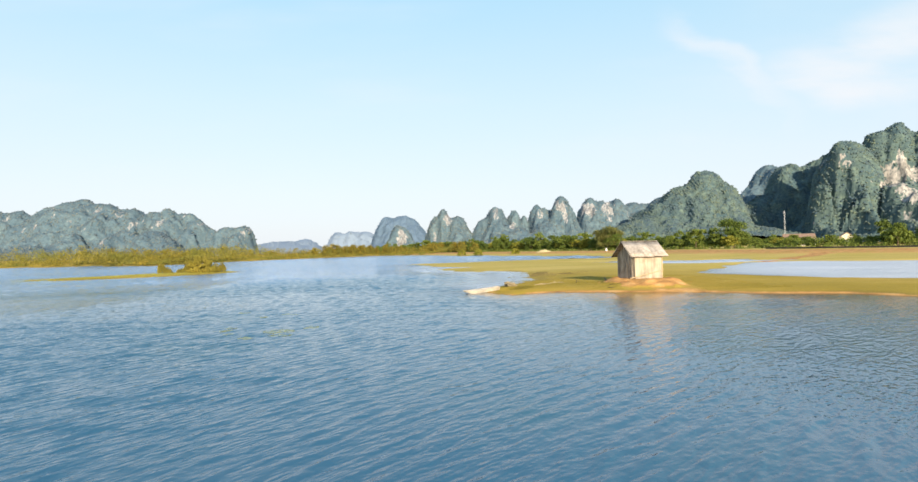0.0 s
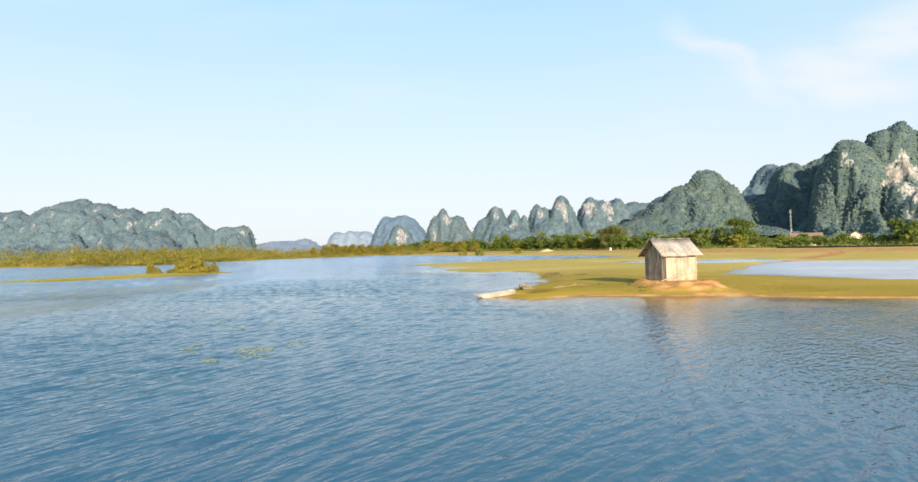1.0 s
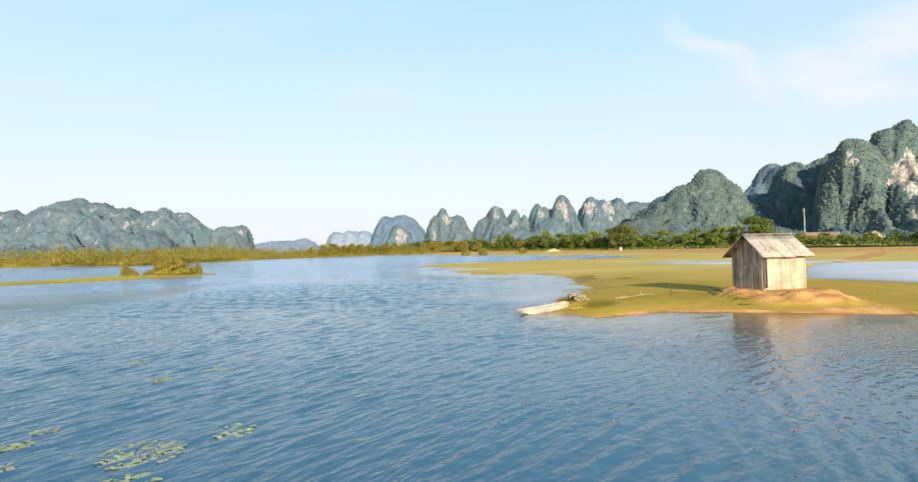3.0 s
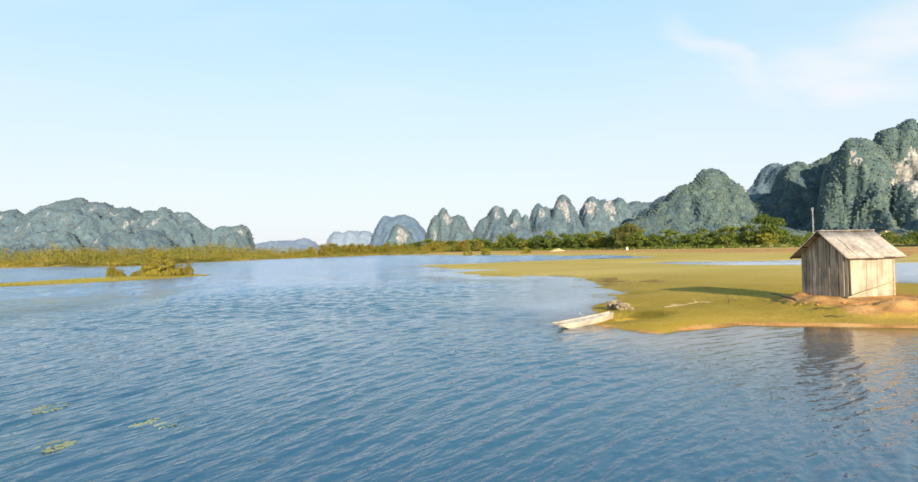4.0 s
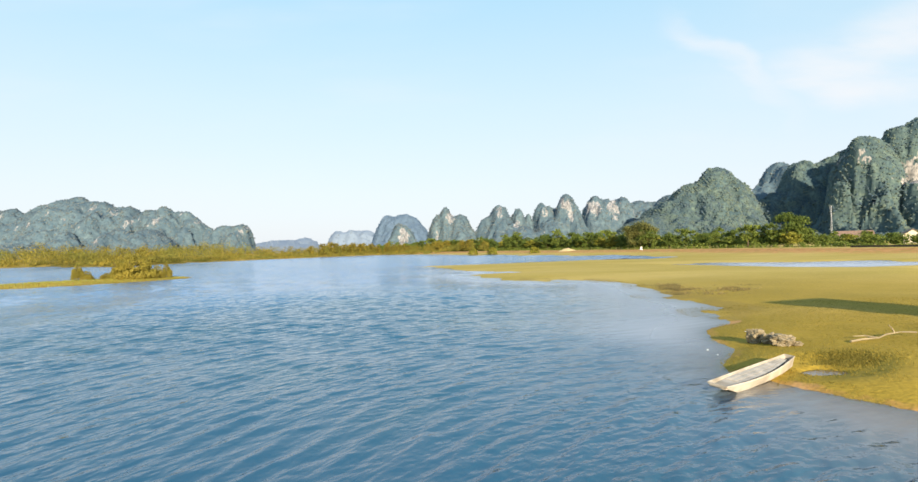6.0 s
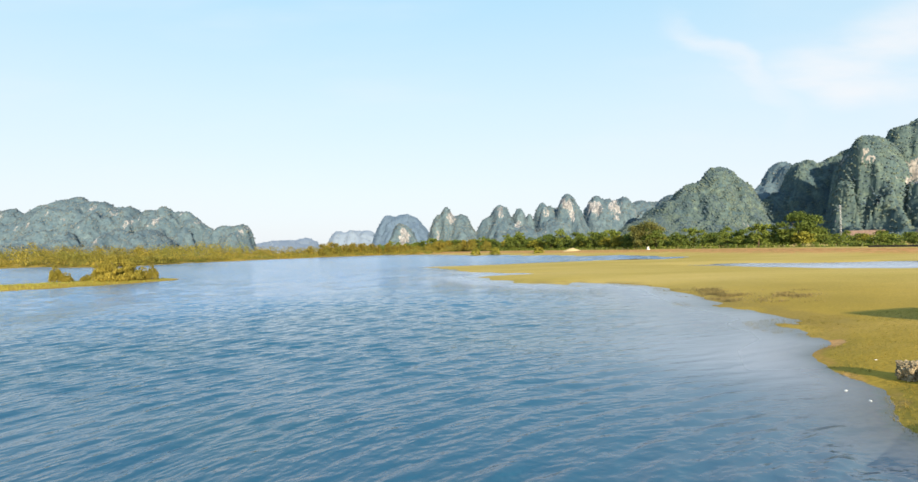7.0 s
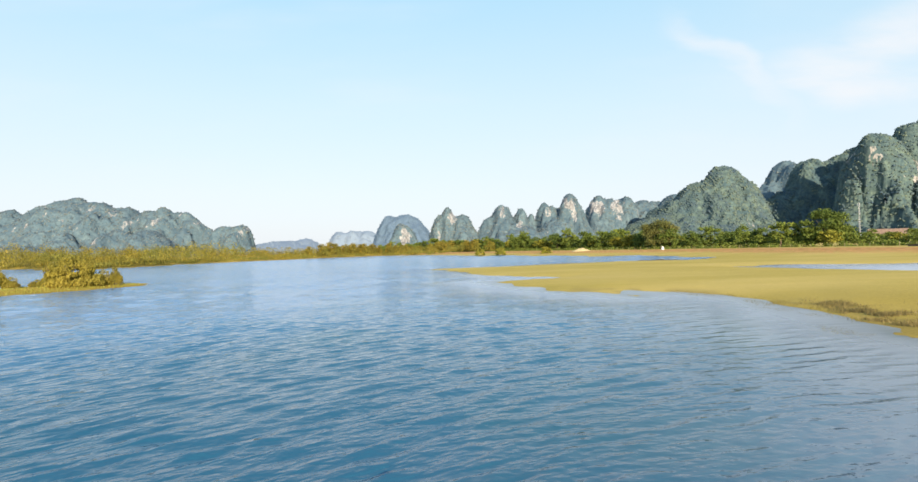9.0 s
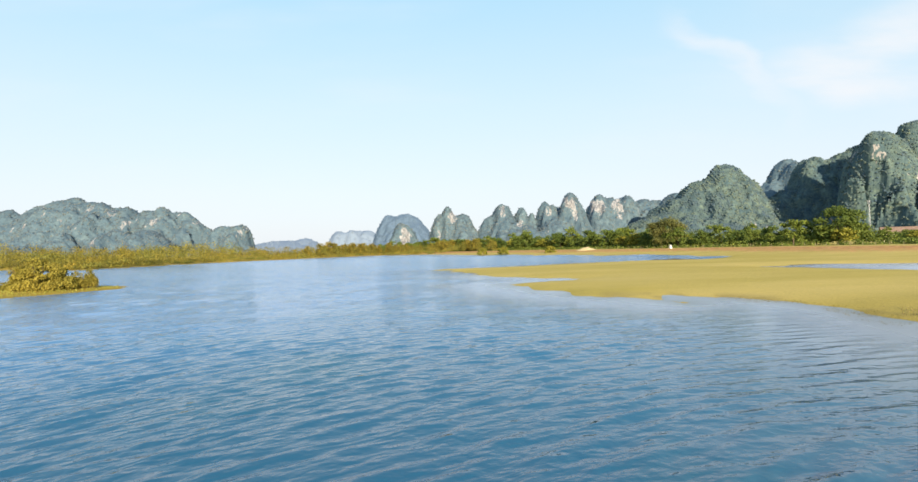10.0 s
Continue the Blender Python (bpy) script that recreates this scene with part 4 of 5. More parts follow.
for k in range(215):
    p, d = along(HEDGE, (k + rng.uniform(0, 1)) / 215)
    back = Vector((-d.y, d.x)) * -1
    back = back if back.x + back.y > 0 else -back
    q = p + back * (rng.uniform(3, 10) if k % 3 == 0 else rng.uniform(9, 50))
    low = 0.72 if 0.5 < q.x / q.y < 0.74 else 1.0
    low = 1.3 if q.x / q.y < 0.3 else low
    low = 0.45 if 0.655 < q.x / q.y < 0.735 and q.y < 296 else low
    spots.append((q.x, q.y, int(rng.choice(5, p=(0.25, 0.26, 0.12, 0.15, 0.22))), rng.uniform(0.75, 1.2) * low))
used = set()
for px, py, kind, sc in spots:
    m = pose(px, py, ground_z(px, py), 0, 0, rng.uniform(0, 360)) @ Matrix.Diagonal((sc, sc, sc, 1))
    if kind not in used:
        used.add(kind)
        protos[kind].matrix_world = m
        protos[kind]["group"] = "tree belt along the dike"
    else:
        c = copy_thing(protos[kind], Matrix.Identity(4))
        c.matrix_world = m
big = tree_proto("tree", "tree", 13.0, 17.0, 9000, M_TREE, "large rounded green tree towering over the belt", 12, 0.34)
big.matrix_world = pose(117, 246, 1.1)
tall = tree_proto("tree", "tree", 12.5, 17.0, 6500, M_OLIVE, "broad open olive-green tree rising above the belt", 13, 0.30)
tall.matrix_world = pose(78, 296, 1.1)

def thicket(name, line, depth, count, mat, label, seed, low=1.5, high=6.0, leaf=0.5, r=(1.4, 3.0), side=1, rise=2.2, leaves=84):
    """Dense waterside scrub: many small clumps, rising away from the water."""
    rng = np.random.default_rng(seed)
    vs, fs, n = [], [], 0
    for k in range(count):
        p, d = along(line, rng.uniform(0, 1))
        t = rng.uniform(0, 1) ** 1.3
        q = p + Vector((-d.y, d.x)) * side * (t * depth - 1.5)
        s = rng.uniform(*r)
        tall = 0.62 + 0.75 * float(fbm(np.array([q.x / 14]), np.array([q.y / 14]), seed, 3)[0])
        top = low + (high - low) * min(1, t * rise) * rng.uniform(0.7, 1.05) * tall
        s *= 0.75 + 0.5 * tall * rng.uniform(0.4, 1)
        g = 0.2 + 0.9 * min(1, t * 2)
        blobs = [(q.x, q.y, g + max(0.3, top - s * 0.8), s, s * 0.8), (q.x + rng.uniform(-1, 1), q.y + rng.uniform(-1, 1), g + top * 0.4, s * 1.1, top * 0.45)]
        v, f = leaf_cloud(blobs, leaves, leaf, rng, 0.42)
        vs.append(v)
        fs.append(f + n)
        n += len(v)
    ob = mesh_object(name, np.concatenate(vs), np.concatenate(fs), mat)
    return tagged(ob, label, "shrubs", kind="stuff")


# feathery yellow-green trees at the head of the lake
bamboo = shrub_proto("tree", "tree", 9.0, 9.0, 1700, M_THICKET, "feathery olive-green tree at the head of the lake", 15, 0.36, 5, (0.11, 0.19))
bamboo["group"] = "feathery trees at the lake head"
rng = np.random.default_rng(16)
for k in range(66):
    p, d = along([(-108, 420), (-74, 492), (-40, 500), (-8, 470), (12, 430)], (k + rng.uniform(0, 1)) / 66)
    px, py, sc = p.x + rng.uniform(-8, 8), p.y + rng.uniform(0, 30), rng.uniform(0.6, 1.15)
    m = pose(px, py, ground_z(px, py), 0, 0, rng.uniform(0, 360)) @ Matrix.Diagonal((sc * rng.uniform(0.8, 1.2), sc, sc, 1))
    if k == 0:
        bamboo.matrix_world = m
    else:
        copy_thing(bamboo, Matrix.Identity(4)).matrix_world = m

SHORE = [(-520, 292), (-330, 274), (-205, 261), (-157, 251), (-124, 226), (-126, 283), (-112, 342), (-100, 415), (-68, 484), (-27, 440)]
thicket("shoreline_scrub", SHORE, 55, 2100, M_THICKET, "olive-yellow waterside scrub covering the far bank", 3, 1.0, 7.6, 0.25, side=1, rise=1.25, leaves=92)
thicket("hedge_undergrowth", [(p[0], p[1]) for p in HEDGE], 24, 1900, M_TREE, "low green undergrowth below the tree belt", 4, 1.8, 4.4, 0.32, (1.0, 2.2), side=-1, leaves=52)

# islet shrubs
isl = shrub_proto("shrub", "shrub", 3.7, 7.0, 17000, M_BUSH, "broad olive-green waterside shrub on the islet", 21, 0.12, 12)
isl.matrix_world = pose(-54.0, 118.0, 0.1) @ Matrix.Diagonal((1.0, 0.9, 1.02, 1))
isl["group"] = "shrubs on the islet"
reed = shrub_proto("shrub", "shrub", 3.2, 5.0, 5200, M_BUSH, "small feathery olive shrub at the islet's edge", 22, 0.12, 9, (0.07, 0.14))
reed["group"] = "shrubs on the islet"
for k, (px, py, sx, sz, rz) in enumerate(((-60.6, 115.4, 0.36, 0.92, 120), (-59.5, 115.8, 0.40, 0.5, 40), (-57.6, 117.0, 0.34, 0.35, 300), (-51.4, 119.8, 0.42, 0.7, 40), (-50.4, 120.6, 0.36, 0.82, 80), (-52.6, 118.4, 0.6, 0.85, 10), (-56.0, 117.4, 0.6, 0.9, 200))):
    m = pose(px, py, ground_z(px, py) - 0.03, 0, 0, rz) @ Matrix.Diagonal((sx, sx, sz, 1))
    if k == 0:
        reed.matrix_world = m
    else:
        copy_thing(reed, Matrix.Identity(4)).matrix_world = m

# round yellow-green bushes at the far edge of the lake
ball = shrub_proto("bush", "bush", 4.2, 5.5, 1500, M_YELLOW, "round yellow-green bush at the edge of the lake", 31, 0.3)
ball.matrix_world = pose(1.5, 331, 0.2)
ball["group"] = "round bushes by the water"
for px, py, sc in ((10.5, 318, 1.05), (30.5, 306, 1.0)):
    copy_thing(ball, Matrix.Identity(4)).matrix_world = pose(px, py, 0.2, 0, 0, px * 9) @ Matrix.Diagonal((sc, sc, sc, 1))


# ---- hut ----
HUT_L, HUT_W, EAVE, RIDGE = 2.9, 2.75, 2.2, 3.32
hut = empty("hut", pose(HUT_AT[0], HUT_AT[1], 0.76, 0, 0, 14.5), "small weathered plank hut with grey sheet roof on a soil mound", "hut")
rng = np.random.default_rng(5)


def wall_top(y):
    return EAVE + (RIDGE - EAVE - 0.06) * (1 - abs(y) / (HUT_W / 2))


def plank(a, b, low, high, at, lean, mat):
    """One upright plank; its top is the roof's slope or a level cut below it."""
    bm = bmesh.new()
    v = []
    for xx in (at - 0.022, at):
        top = [(b, min(high, wall_top(b))), (a, min(high, wall_top(a)))]
        if a < 0 < b:
            top.insert(1, (0.0, min(high, wall_top(0))))
        v.append([bm.verts.new((xx, y + lean * (z > low), z)) for y, z in [(a, low), (b, low)] + top])
    k = len(v[0])
    bm.faces.new(v[0][::-1])
    bm.faces.new(v[1])
    for i in range(k):
        bm.faces.new((v[0][i], v[0][(i + 1) % k], v[1][(i + 1) % k], v[1][i]))
    bmesh.ops.recalc_face_normals(bm, faces=bm.faces)
    part("plank", bm, mat, hut)


def gable(x, mat, n=18):
    """A gable wall of upright planks of uneven width; some are patched over below."""
    edges = np.cumsum(np.r_[0, rng.uniform(0.6, 1.5, n)])
    edges = edges / edges[-1] * HUT_W - HUT_W / 2
    out = -1 if x < 0 else 1
    for a, b in zip(edges, edges[1:]):
        slit = rng.uniform(0.004, 0.016) + 0.02 * (rng.uniform() < 0.25)
        a, b = a + slit, b - rng.uniform(0.004, 0.012)
        at, low, lean = x + out * rng.uniform(-0.012, 0.022), rng.uniform(-0.12, 0.03), rng.uniform(-0.018, 0.018)
        plank(a, b, low, 9.0, at, lean, mat)
        if rng.uniform() < 0.42:
            plank(a - 0.015, b + rng.uniform(-0.02, 0.02), low - 0.03, rng.uniform(0.9, 1.5), at + out * 0.026, lean * 0.5, mat)


gable(-HUT_L / 2, M_PLANK)
gable(HUT_L / 2, M_PLANK)
for side, mat in ((-1, M_PALE), (1, M_PLANK)):
    edges = np.linspace(-HUT_L / 2 + 0.03, HUT_L / 2 - 0.03, 9 if side < 0 else 13)
    for a, b in zip(edges, edges[1:]):
        bm = bmesh.new()
        box(bm, (b - a - 0.006, 0.022, EAVE + rng.uniform(0.0, 0.1)), ((a + b) / 2, side * (HUT_W / 2 + rng.uniform(-0.006, 0.006)), EAVE / 2 - 0.05 + rng.uniform(-0.03, 0.02)),
            pose(0, 0, 0, 0, rng.uniform(-0.4, 0.4), 0))
        part("board", bm, mat, hut)
for cx in (-1, 1):
    for cy in (-1, 1):
        bm = bmesh.new()
        rod(bm, (cx * (HUT_L / 2 - 0.05), cy * (HUT_W / 2 + 0.03), -0.35), (cx * (HUT_L / 2 - 0.03), cy * (HUT_W / 2 + 0.02), EAVE + 0.02), 0.05, 0.045)
        part("post", bm, (M_POLE if cx > 0 else M_DARK) if cy < 0 else M_PLANK, hut)
OVER_X, OVER_Y = 0.44, 0.36
slope = math.atan2(RIDGE - EAVE, HUT_W / 2)
run = (HUT_W / 2 + OVER_Y) / math.cos(slope)
for side in (-1, 1):
    n = 5
    for k in range(n):
        w = (HUT_L + 2 * OVER_X) / n
        x = -HUT_L / 2 - OVER_X + (k + 0.5) * w
        bm = bmesh.new()
        ln = run + rng.uniform(-0.05, 0.05)
        bmesh.ops.create_grid(bm, x_segments=24, y_segments=3, size=0.5, matrix=Matrix.Diagonal((w + 0.05, ln, 1, 1)))
        for v in bm.verts:
            v.co.z = 0.016 * math.sin((v.co.x + x) * 2 * math.pi / 0.15) + 0.008 * (k % 2) + 0.02 * math.sin(v.co.y * 1.7 + k)
        bmesh.ops.solidify(bm, geom=bm.faces[:], thickness=0.012)
        m = Matrix.Translation((x, 0, RIDGE + 0.03)) @ pose(0, 0, 0, -side * math.degrees(slope) + rng.uniform(-0.5, 0.5), 0, rng.uniform(-0.8, 0.8)) @ Matrix.Translation((0, side * ln / 2, 0))
        bm.transform(m)
        part("roof_sheet", bm, M_ROOF, hut, smooth=True)
    for t in (0.12, 0.55, 0.95):
        bm = bmesh.new()
        y, z = side * t * run * math.cos(slope), RIDGE - t * run * math.sin(slope) - 0.035
        rod(bm, (-HUT_L / 2 - OVER_X + 0.06, y, z), (HUT_L / 2 + 0.36, y, z), 0.03)
        part("purlin", bm, M_DARK, hut)
bm = bmesh.new()
box(bm, (HUT_L + 2 * OVER_X - 0.04, 0.2, 0.03), (0, 0, RIDGE + 0.055), None, 0.01)
part("ridge_board", bm, M_ROOF, hut)
for side in (-1, 1):
    bm = bmesh.new()
    rod(bm, (-HUT_L / 2 - OVER_X + 0.05, side * 0.02, RIDGE - 0.02), (-HUT_L / 2 - OVER_X + 0.05, side * run * math.cos(slope), RIDGE - 0.02 - run * math.sin(slope)), 0.035)
    part("barge_pole", bm, M_DARK, hut)
bm = bmesh.new()
box(bm, (HUT_L + 0.1, 0.05, 0.07), (0, -HUT_W / 2 - 0.035, EAVE - 0.03))
part("wall_plate", bm, M_POLE, hut)
# a narrow slot in the long wall, and a rough patch board
bm = bmesh.new()
box(bm, (0.10, 0.02, 0.42), (-0.25, -HUT_W / 2 - 0.024, 1.45), None, 0.004)
part("patch_board", bm, M_PLANK, hut)

# bamboo pole leaning along the foot of the hut's long wall
pole = empty("bamboo_pole", pose(HUT_AT[0], HUT_AT[1], 0.76, 0, 0, 14.5), "long dry bamboo pole leaning against the sunlit hut wall", "pole")
bm = bmesh.new()
rod(bm, (-2.2, -1.95, 0.06), (1.55, -HUT_W / 2 - 0.06, 0.72), 0.045, 0.03)
part("pole_shaft", bm, M_POLE, pole)


# ---- boat ----
def boat():
    """Flat-bottomed plank boat along local x, stern at 0."""
    L = 3.8
    b = empty("boat", Matrix.Identity(4), "slim sun-bleached wooden punt drawn half ashore, empty", "boat")
    def half(t):
        return 0.20 + 0.11 * math.sin(math.pi * min(1, t * 0.9 + 0.08)) - 0.08 * t**3
    def keel(t):
        return 0.02 + 0.14 * max(0, t - 0.7) ** 1.5 * 3 + 1.35 * max(0, 0.17 - t)
    def gunwale(t):
        return 0.25 + 0.26 * (t - 0.35) ** 2
    N = 26
    bm = bmesh.new()
    rows = []
    for i in range(N):
        t = i / (N - 1)
        x, w, k, g = t * L, half(t), keel(t), gunwale(t)
        pts = [(-w, g), (-w * 0.7, k), (w * 0.7, k), (w, g), (w - 0.03, g), (w * 0.7 - 0.03, k + 0.03), (-w * 0.7 + 0.03, k + 0.03), (-w + 0.03, g)]
        rows.append([bm.verts.new((x, y, z)) for y, z in pts])
    for a, c in zip(rows, rows[1:]):
        for j in range(8):
            bm.faces.new((a[j], a[(j + 1) % 8], c[(j + 1) % 8], c[j]))
    for r in (rows[0], rows[-1]):
        bm.faces.new((r[0], r[1], r[6], r[7]))
        bm.faces.new((r[1], r[2], r[5], r[6]))
        bm.faces.new((r[2], r[3], r[4], r[5]))
    bmesh.ops.recalc_face_normals(bm, faces=bm.faces)
    part("hull", bm, M_BOAT, b, smooth=False)
    for t, name in ((0.0, "transom"), (1.0, "bow_board")):
        w, k, g = half(t), keel(t), gunwale(t)
        bm = bmesh.new()
        x = t * L
        v = [bm.verts.new((x + d, y, z)) for d in (-0.02, 0.02) for y, z in ((-w, g + 0.03), (-w * 0.7, k), (w * 0.7, k), (w, g + 0.03))]
        for q in ((0, 1, 2, 3), (7, 6, 5, 4), (0, 4, 5, 1), (1, 5, 6, 2), (2, 6, 7, 3), (3, 7, 4, 0)):
            bm.faces.new([v[j] for j in q])
        bmesh.ops.recalc_face_normals(bm, faces=bm.faces)
        part(name, bm, M_BOAT, b)
    for s in (-1, 1):
        bm = bmesh.new()
        for i in range(N - 1):
            t, u = i / (N - 1), (i + 1) / (N - 1)
            rod(bm, (t * L, s * (half(t) + 0.005), gunwale(t) + 0.01), (u * L, s * (half(u) + 0.005), gunwale(u) + 0.01), 0.02, 0.02, 6)
        part("gunwale", bm, M_BOAT, b)
    bm = bmesh.new()
    w0, w1, z = half(0.01) - 0.03, half(0.2) - 0.035, gunwale(0.1) - 0.035
    v = [bm.verts.new(q) for d in (0, -0.025) for q in ((0.03, -w0, z + d), (0.2 * L, -w1, z + d), (0.2 * L, w1, z + d), (0.03, w0, z + d))]
    for q in ((0, 1, 2, 3), (7, 6, 5, 4), (0, 4, 5, 1), (1, 5, 6, 2), (2, 6, 7, 3), (3, 7, 4, 0)):
        bm.faces.new([v[j] for j in q])
    bmesh.ops.recalc_face_normals(bm, faces=bm.faces)
    part("end_deck", bm, M_BOAT, b)
    for a, c in ((0.21, 0.46), (0.465, 0.70), (0.705, 0.93)):
        for side in (-1, 0, 1):
            bm = bmesh.new()
            rows = []
            for t in (a, (a + c) / 2, c):
                w = (half(t) - 0.075) / 1.5
                mid, z = side * w + 0.03, gunwale(t) - 0.016 + 0.004 * side
                rows.append([bm.verts.new((t * L, mid + d * (w / 2 - 0.006), z - dz)) for d, dz in ((-1, 0), (1, 0), (1, 0.022), (-1, 0.022))])
            for p, q in zip(rows, rows[1:]):
                for j in range(4):
                    bm.faces.new((p[j], p[(j + 1) % 4], q[(j + 1) % 4], q[j]))
            bm.faces.new(rows[0][::-1])
            bm.faces.new(rows[-1])
            bmesh.ops.recalc_face_normals(bm, faces=bm.faces)
            part("deck_board", bm, M_BOATIN, b)
    for t in (0.24, 0.46, 0.70, 0.90):
        bm = bmesh.new()
        box(bm, (0.07, 2 * half(t) - 0.07, 0.05), (t * L, 0, gunwale(t) - 0.07), None, 0.006)
        part("deck_beam", bm, M_BOAT, b)
    return b


punt = boat()
punt.matrix_world = pose(0.35, 47.38, -0.04, 5.0, -1.6, 37.0)


# ---- driftwood and litter on the bank ----
def gnarled(bm, pts, r0, r1, seg=9, seed=0):
    """A knotty limb through points."""
    rg = random.Random(seed)
    rings = []
    for i, p in enumerate(pts):
        t = i / (len(pts) - 1)
        d = Vector(pts[min(i + 1, len(pts) - 1)]) - Vector(pts[max(i - 1, 0)])
        q = d.to_track_quat("Z", "Y")
        ring = []
        for k in range(seg):
            a = k / seg * 2 * math.pi
            r = (r0 + (r1 - r0) * t) * rg.uniform(0.78, 1.22)
            ring.append(bm.verts.new(Vector(p) + q @ Vector((math.cos(a) * r, math.sin(a) * r, 0))))
        rings.append(ring)
    for a, b in zip(rings, rings[1:]):
        for k in range(seg):
            bm.faces.new((a[k], a[(k + 1) % seg], b[(k + 1) % seg], b[k]))
    bm.faces.new(rings[0][::-1])
    bm.faces.new(rings[-1])
    return bm


def rock(x, y, size, turn, tilt, seed, label):
    """A limestone boulder, worn along its tilted beds."""
    rg = random.Random(seed)
    bm = bmesh.new()
    bmesh.ops.create_icosphere(bm, subdivisions=4, radius=1.0)
    shift = Vector((rg.uniform(0, 50), rg.uniform(0, 50), 0))
    beds = Vector((math.sin(tilt), 0.25, math.cos(tilt)))
    for v in bm.verts:
        p = v.co.copy()
        for k in range(3):
            p[k] = math.copysign(abs(p[k]) ** 0.75, p[k])
        lay = p.dot(beds) * 3.4 + 0.8 * noise.noise(p * 1.4 + shift)
        notch = abs(lay - round(lay)) * 2
        grow = 0.80 + 0.34 * noise.noise(p * 1.2 + shift) + 0.16 * noise.noise(p * 3.4 + shift) + 0.07 * noise.noise(p * 8 + shift)
        v.co = p * (grow - 0.24 * max(0.0, notch - 0.62) / 0.38)
    ob = part("limestone_rock", bm, M_ROCK, None)
    ob.matrix_world = pose(x, y, ground_z(x, y) + size[2] * 0.62, 0, 0, turn) @ Matrix.Diagonal((*size, 1))
    return tagged(ob, label, "rock", "rocks beside the boat")


rock(4.42, 53.4, (0.30, 0.32, 0.34), 20, 0.5, 1, "tall grey-brown weathered limestone rock on the grass")
rock(4.66, 52.92, (0.34, 0.28, 0.24), -35, -0.4, 2, "low grey-brown limestone rock between two larger ones")
rock(4.74, 52.3, (0.42, 0.32, 0.25), -40, 0.3, 3, "broad layered grey-brown limestone rock near the boat")
rock(5.10, 52.1, (0.18, 0.16, 0.10), 10, 0.3, 4, "small grey-brown limestone rock half sunk in grass")

branch = empty("dead_branch", pose(8.3, 52.75, ground_z(8.3, 52.75) + 0.03, 0, 0, 11), "bare pale dead branch lying on the grass", "branch")
bm = bmesh.new()
gnarled(bm, [(-1.5, -0.25, 0.02), (-0.9, -0.1, 0.04), (-0.3, -0.12, 0.05), (0.2, 0.05, 0.12), (0.8, 0.1, 0.16), (1.5, 0.12, 0.1)], 0.034, 0.016, 6, 5)
part("limb", bm, M_BRANCH, branch)
for pts in ([(0.55, 0.08, 0.14), (0.5, 0.12, 0.3), (0.42, 0.16, 0.4)], [(-0.3, -0.1, 0.05), (-0.55, 0.15, 0.1), (-0.9, 0.25, 0.08)], [(0.9, 0.1, 0.15), (1.2, -0.15, 0.18)]):
    bm = bmesh.new()
    gnarled(bm, pts, 0.03, 0.012, 5, 6)
    part("twig", bm, M_BRANCH, branch)
pole_log = empty("fallen_log", pose(13.55, 52.9, ground_z(13.55, 52.9) + 0.04, 0, 0, 78), "thin dark weathered log lying along the mound's foot", "log")
bm = bmesh.new()
gnarled(bm, [(-1.9, 0.05, 0.02), (-1.0, -0.05, 0.05), (0.0, 0.04, 0.06), (1.0, -0.02, 0.09), (1.9, 0.05, 0.05)], 0.045, 0.03, 7, 15)
part("log_shaft", bm, M_DARK, pole_log)
for x, y, turn in ((13.3, 49.3, -60), (12.6, 47.5, -72)):
    stick = empty("dead_stick", pose(x, y, ground_z(x, y) + 0.02, 0, 0, turn), "short dark stick washed up on the bank", "stick", "sticks on the bank")
    bm = bmesh.new()
    gnarled(bm, [(-0.45, 0, 0.0), (-0.1, 0.06, 0.06), (0.2, 0.0, 0.05), (0.5, 0.1, 0.12)], 0.03, 0.012, 6, 16)
    part("shaft", bm, M_DARK, stick)
twig = empty("dead_twig", pose(11.0, 53.85, ground_z(11.0, 53.85), 0, 0, 0), "small dark forked twig standing in the grass", "twig")
bm = bmesh.new()
gnarled(bm, [(0, 0, -0.05), (0.03, 0, 0.2), (-0.05, 0, 0.38)], 0.035, 0.012, 5, 8)
part("stem", bm, M_DARK, twig)
bm = bmesh.new()
gnarled(bm, [(0.02, 0, 0.12), (0.25, 0, 0.2), (0.5, 0.05, 0.1)], 0.025, 0.01, 5, 9)
part("fork", bm, M_DARK, twig)


# crumpled white scraps afloat beside the bank and lying on the grass
scrap = None
for px, py, pz, s, rz in ((2.65, 53.1, 0.0, 0.04, 20), (2.58, 52.2, 0.0, 0.045, 75), (5.2, 55.6, ground_z(5.2, 55.6), 0.04, 130)):
    m = pose(px, py, pz, 0, 0, rz) @ Matrix.Diagonal((s, s * 0.7, s * 0.5, 1))
    if scrap is None:
        bm = bmesh.new()
        bmesh.ops.create_icosphere(bm, subdivisions=2, radius=1.0)
        for v in bm.verts:
            v.co *= 1 + 0.7 * noise.noise(v.co * 2.3)
        scrap = part("plastic_scrap", bm, M_WHITE, None)
        scrap.matrix_world = m
        tagged(scrap, "small crumpled white plastic scrap by the waterline", "litter", "litter at the waterline")
    else:
        copy_thing(scrap, Matrix.Identity(4)).matrix_world = m


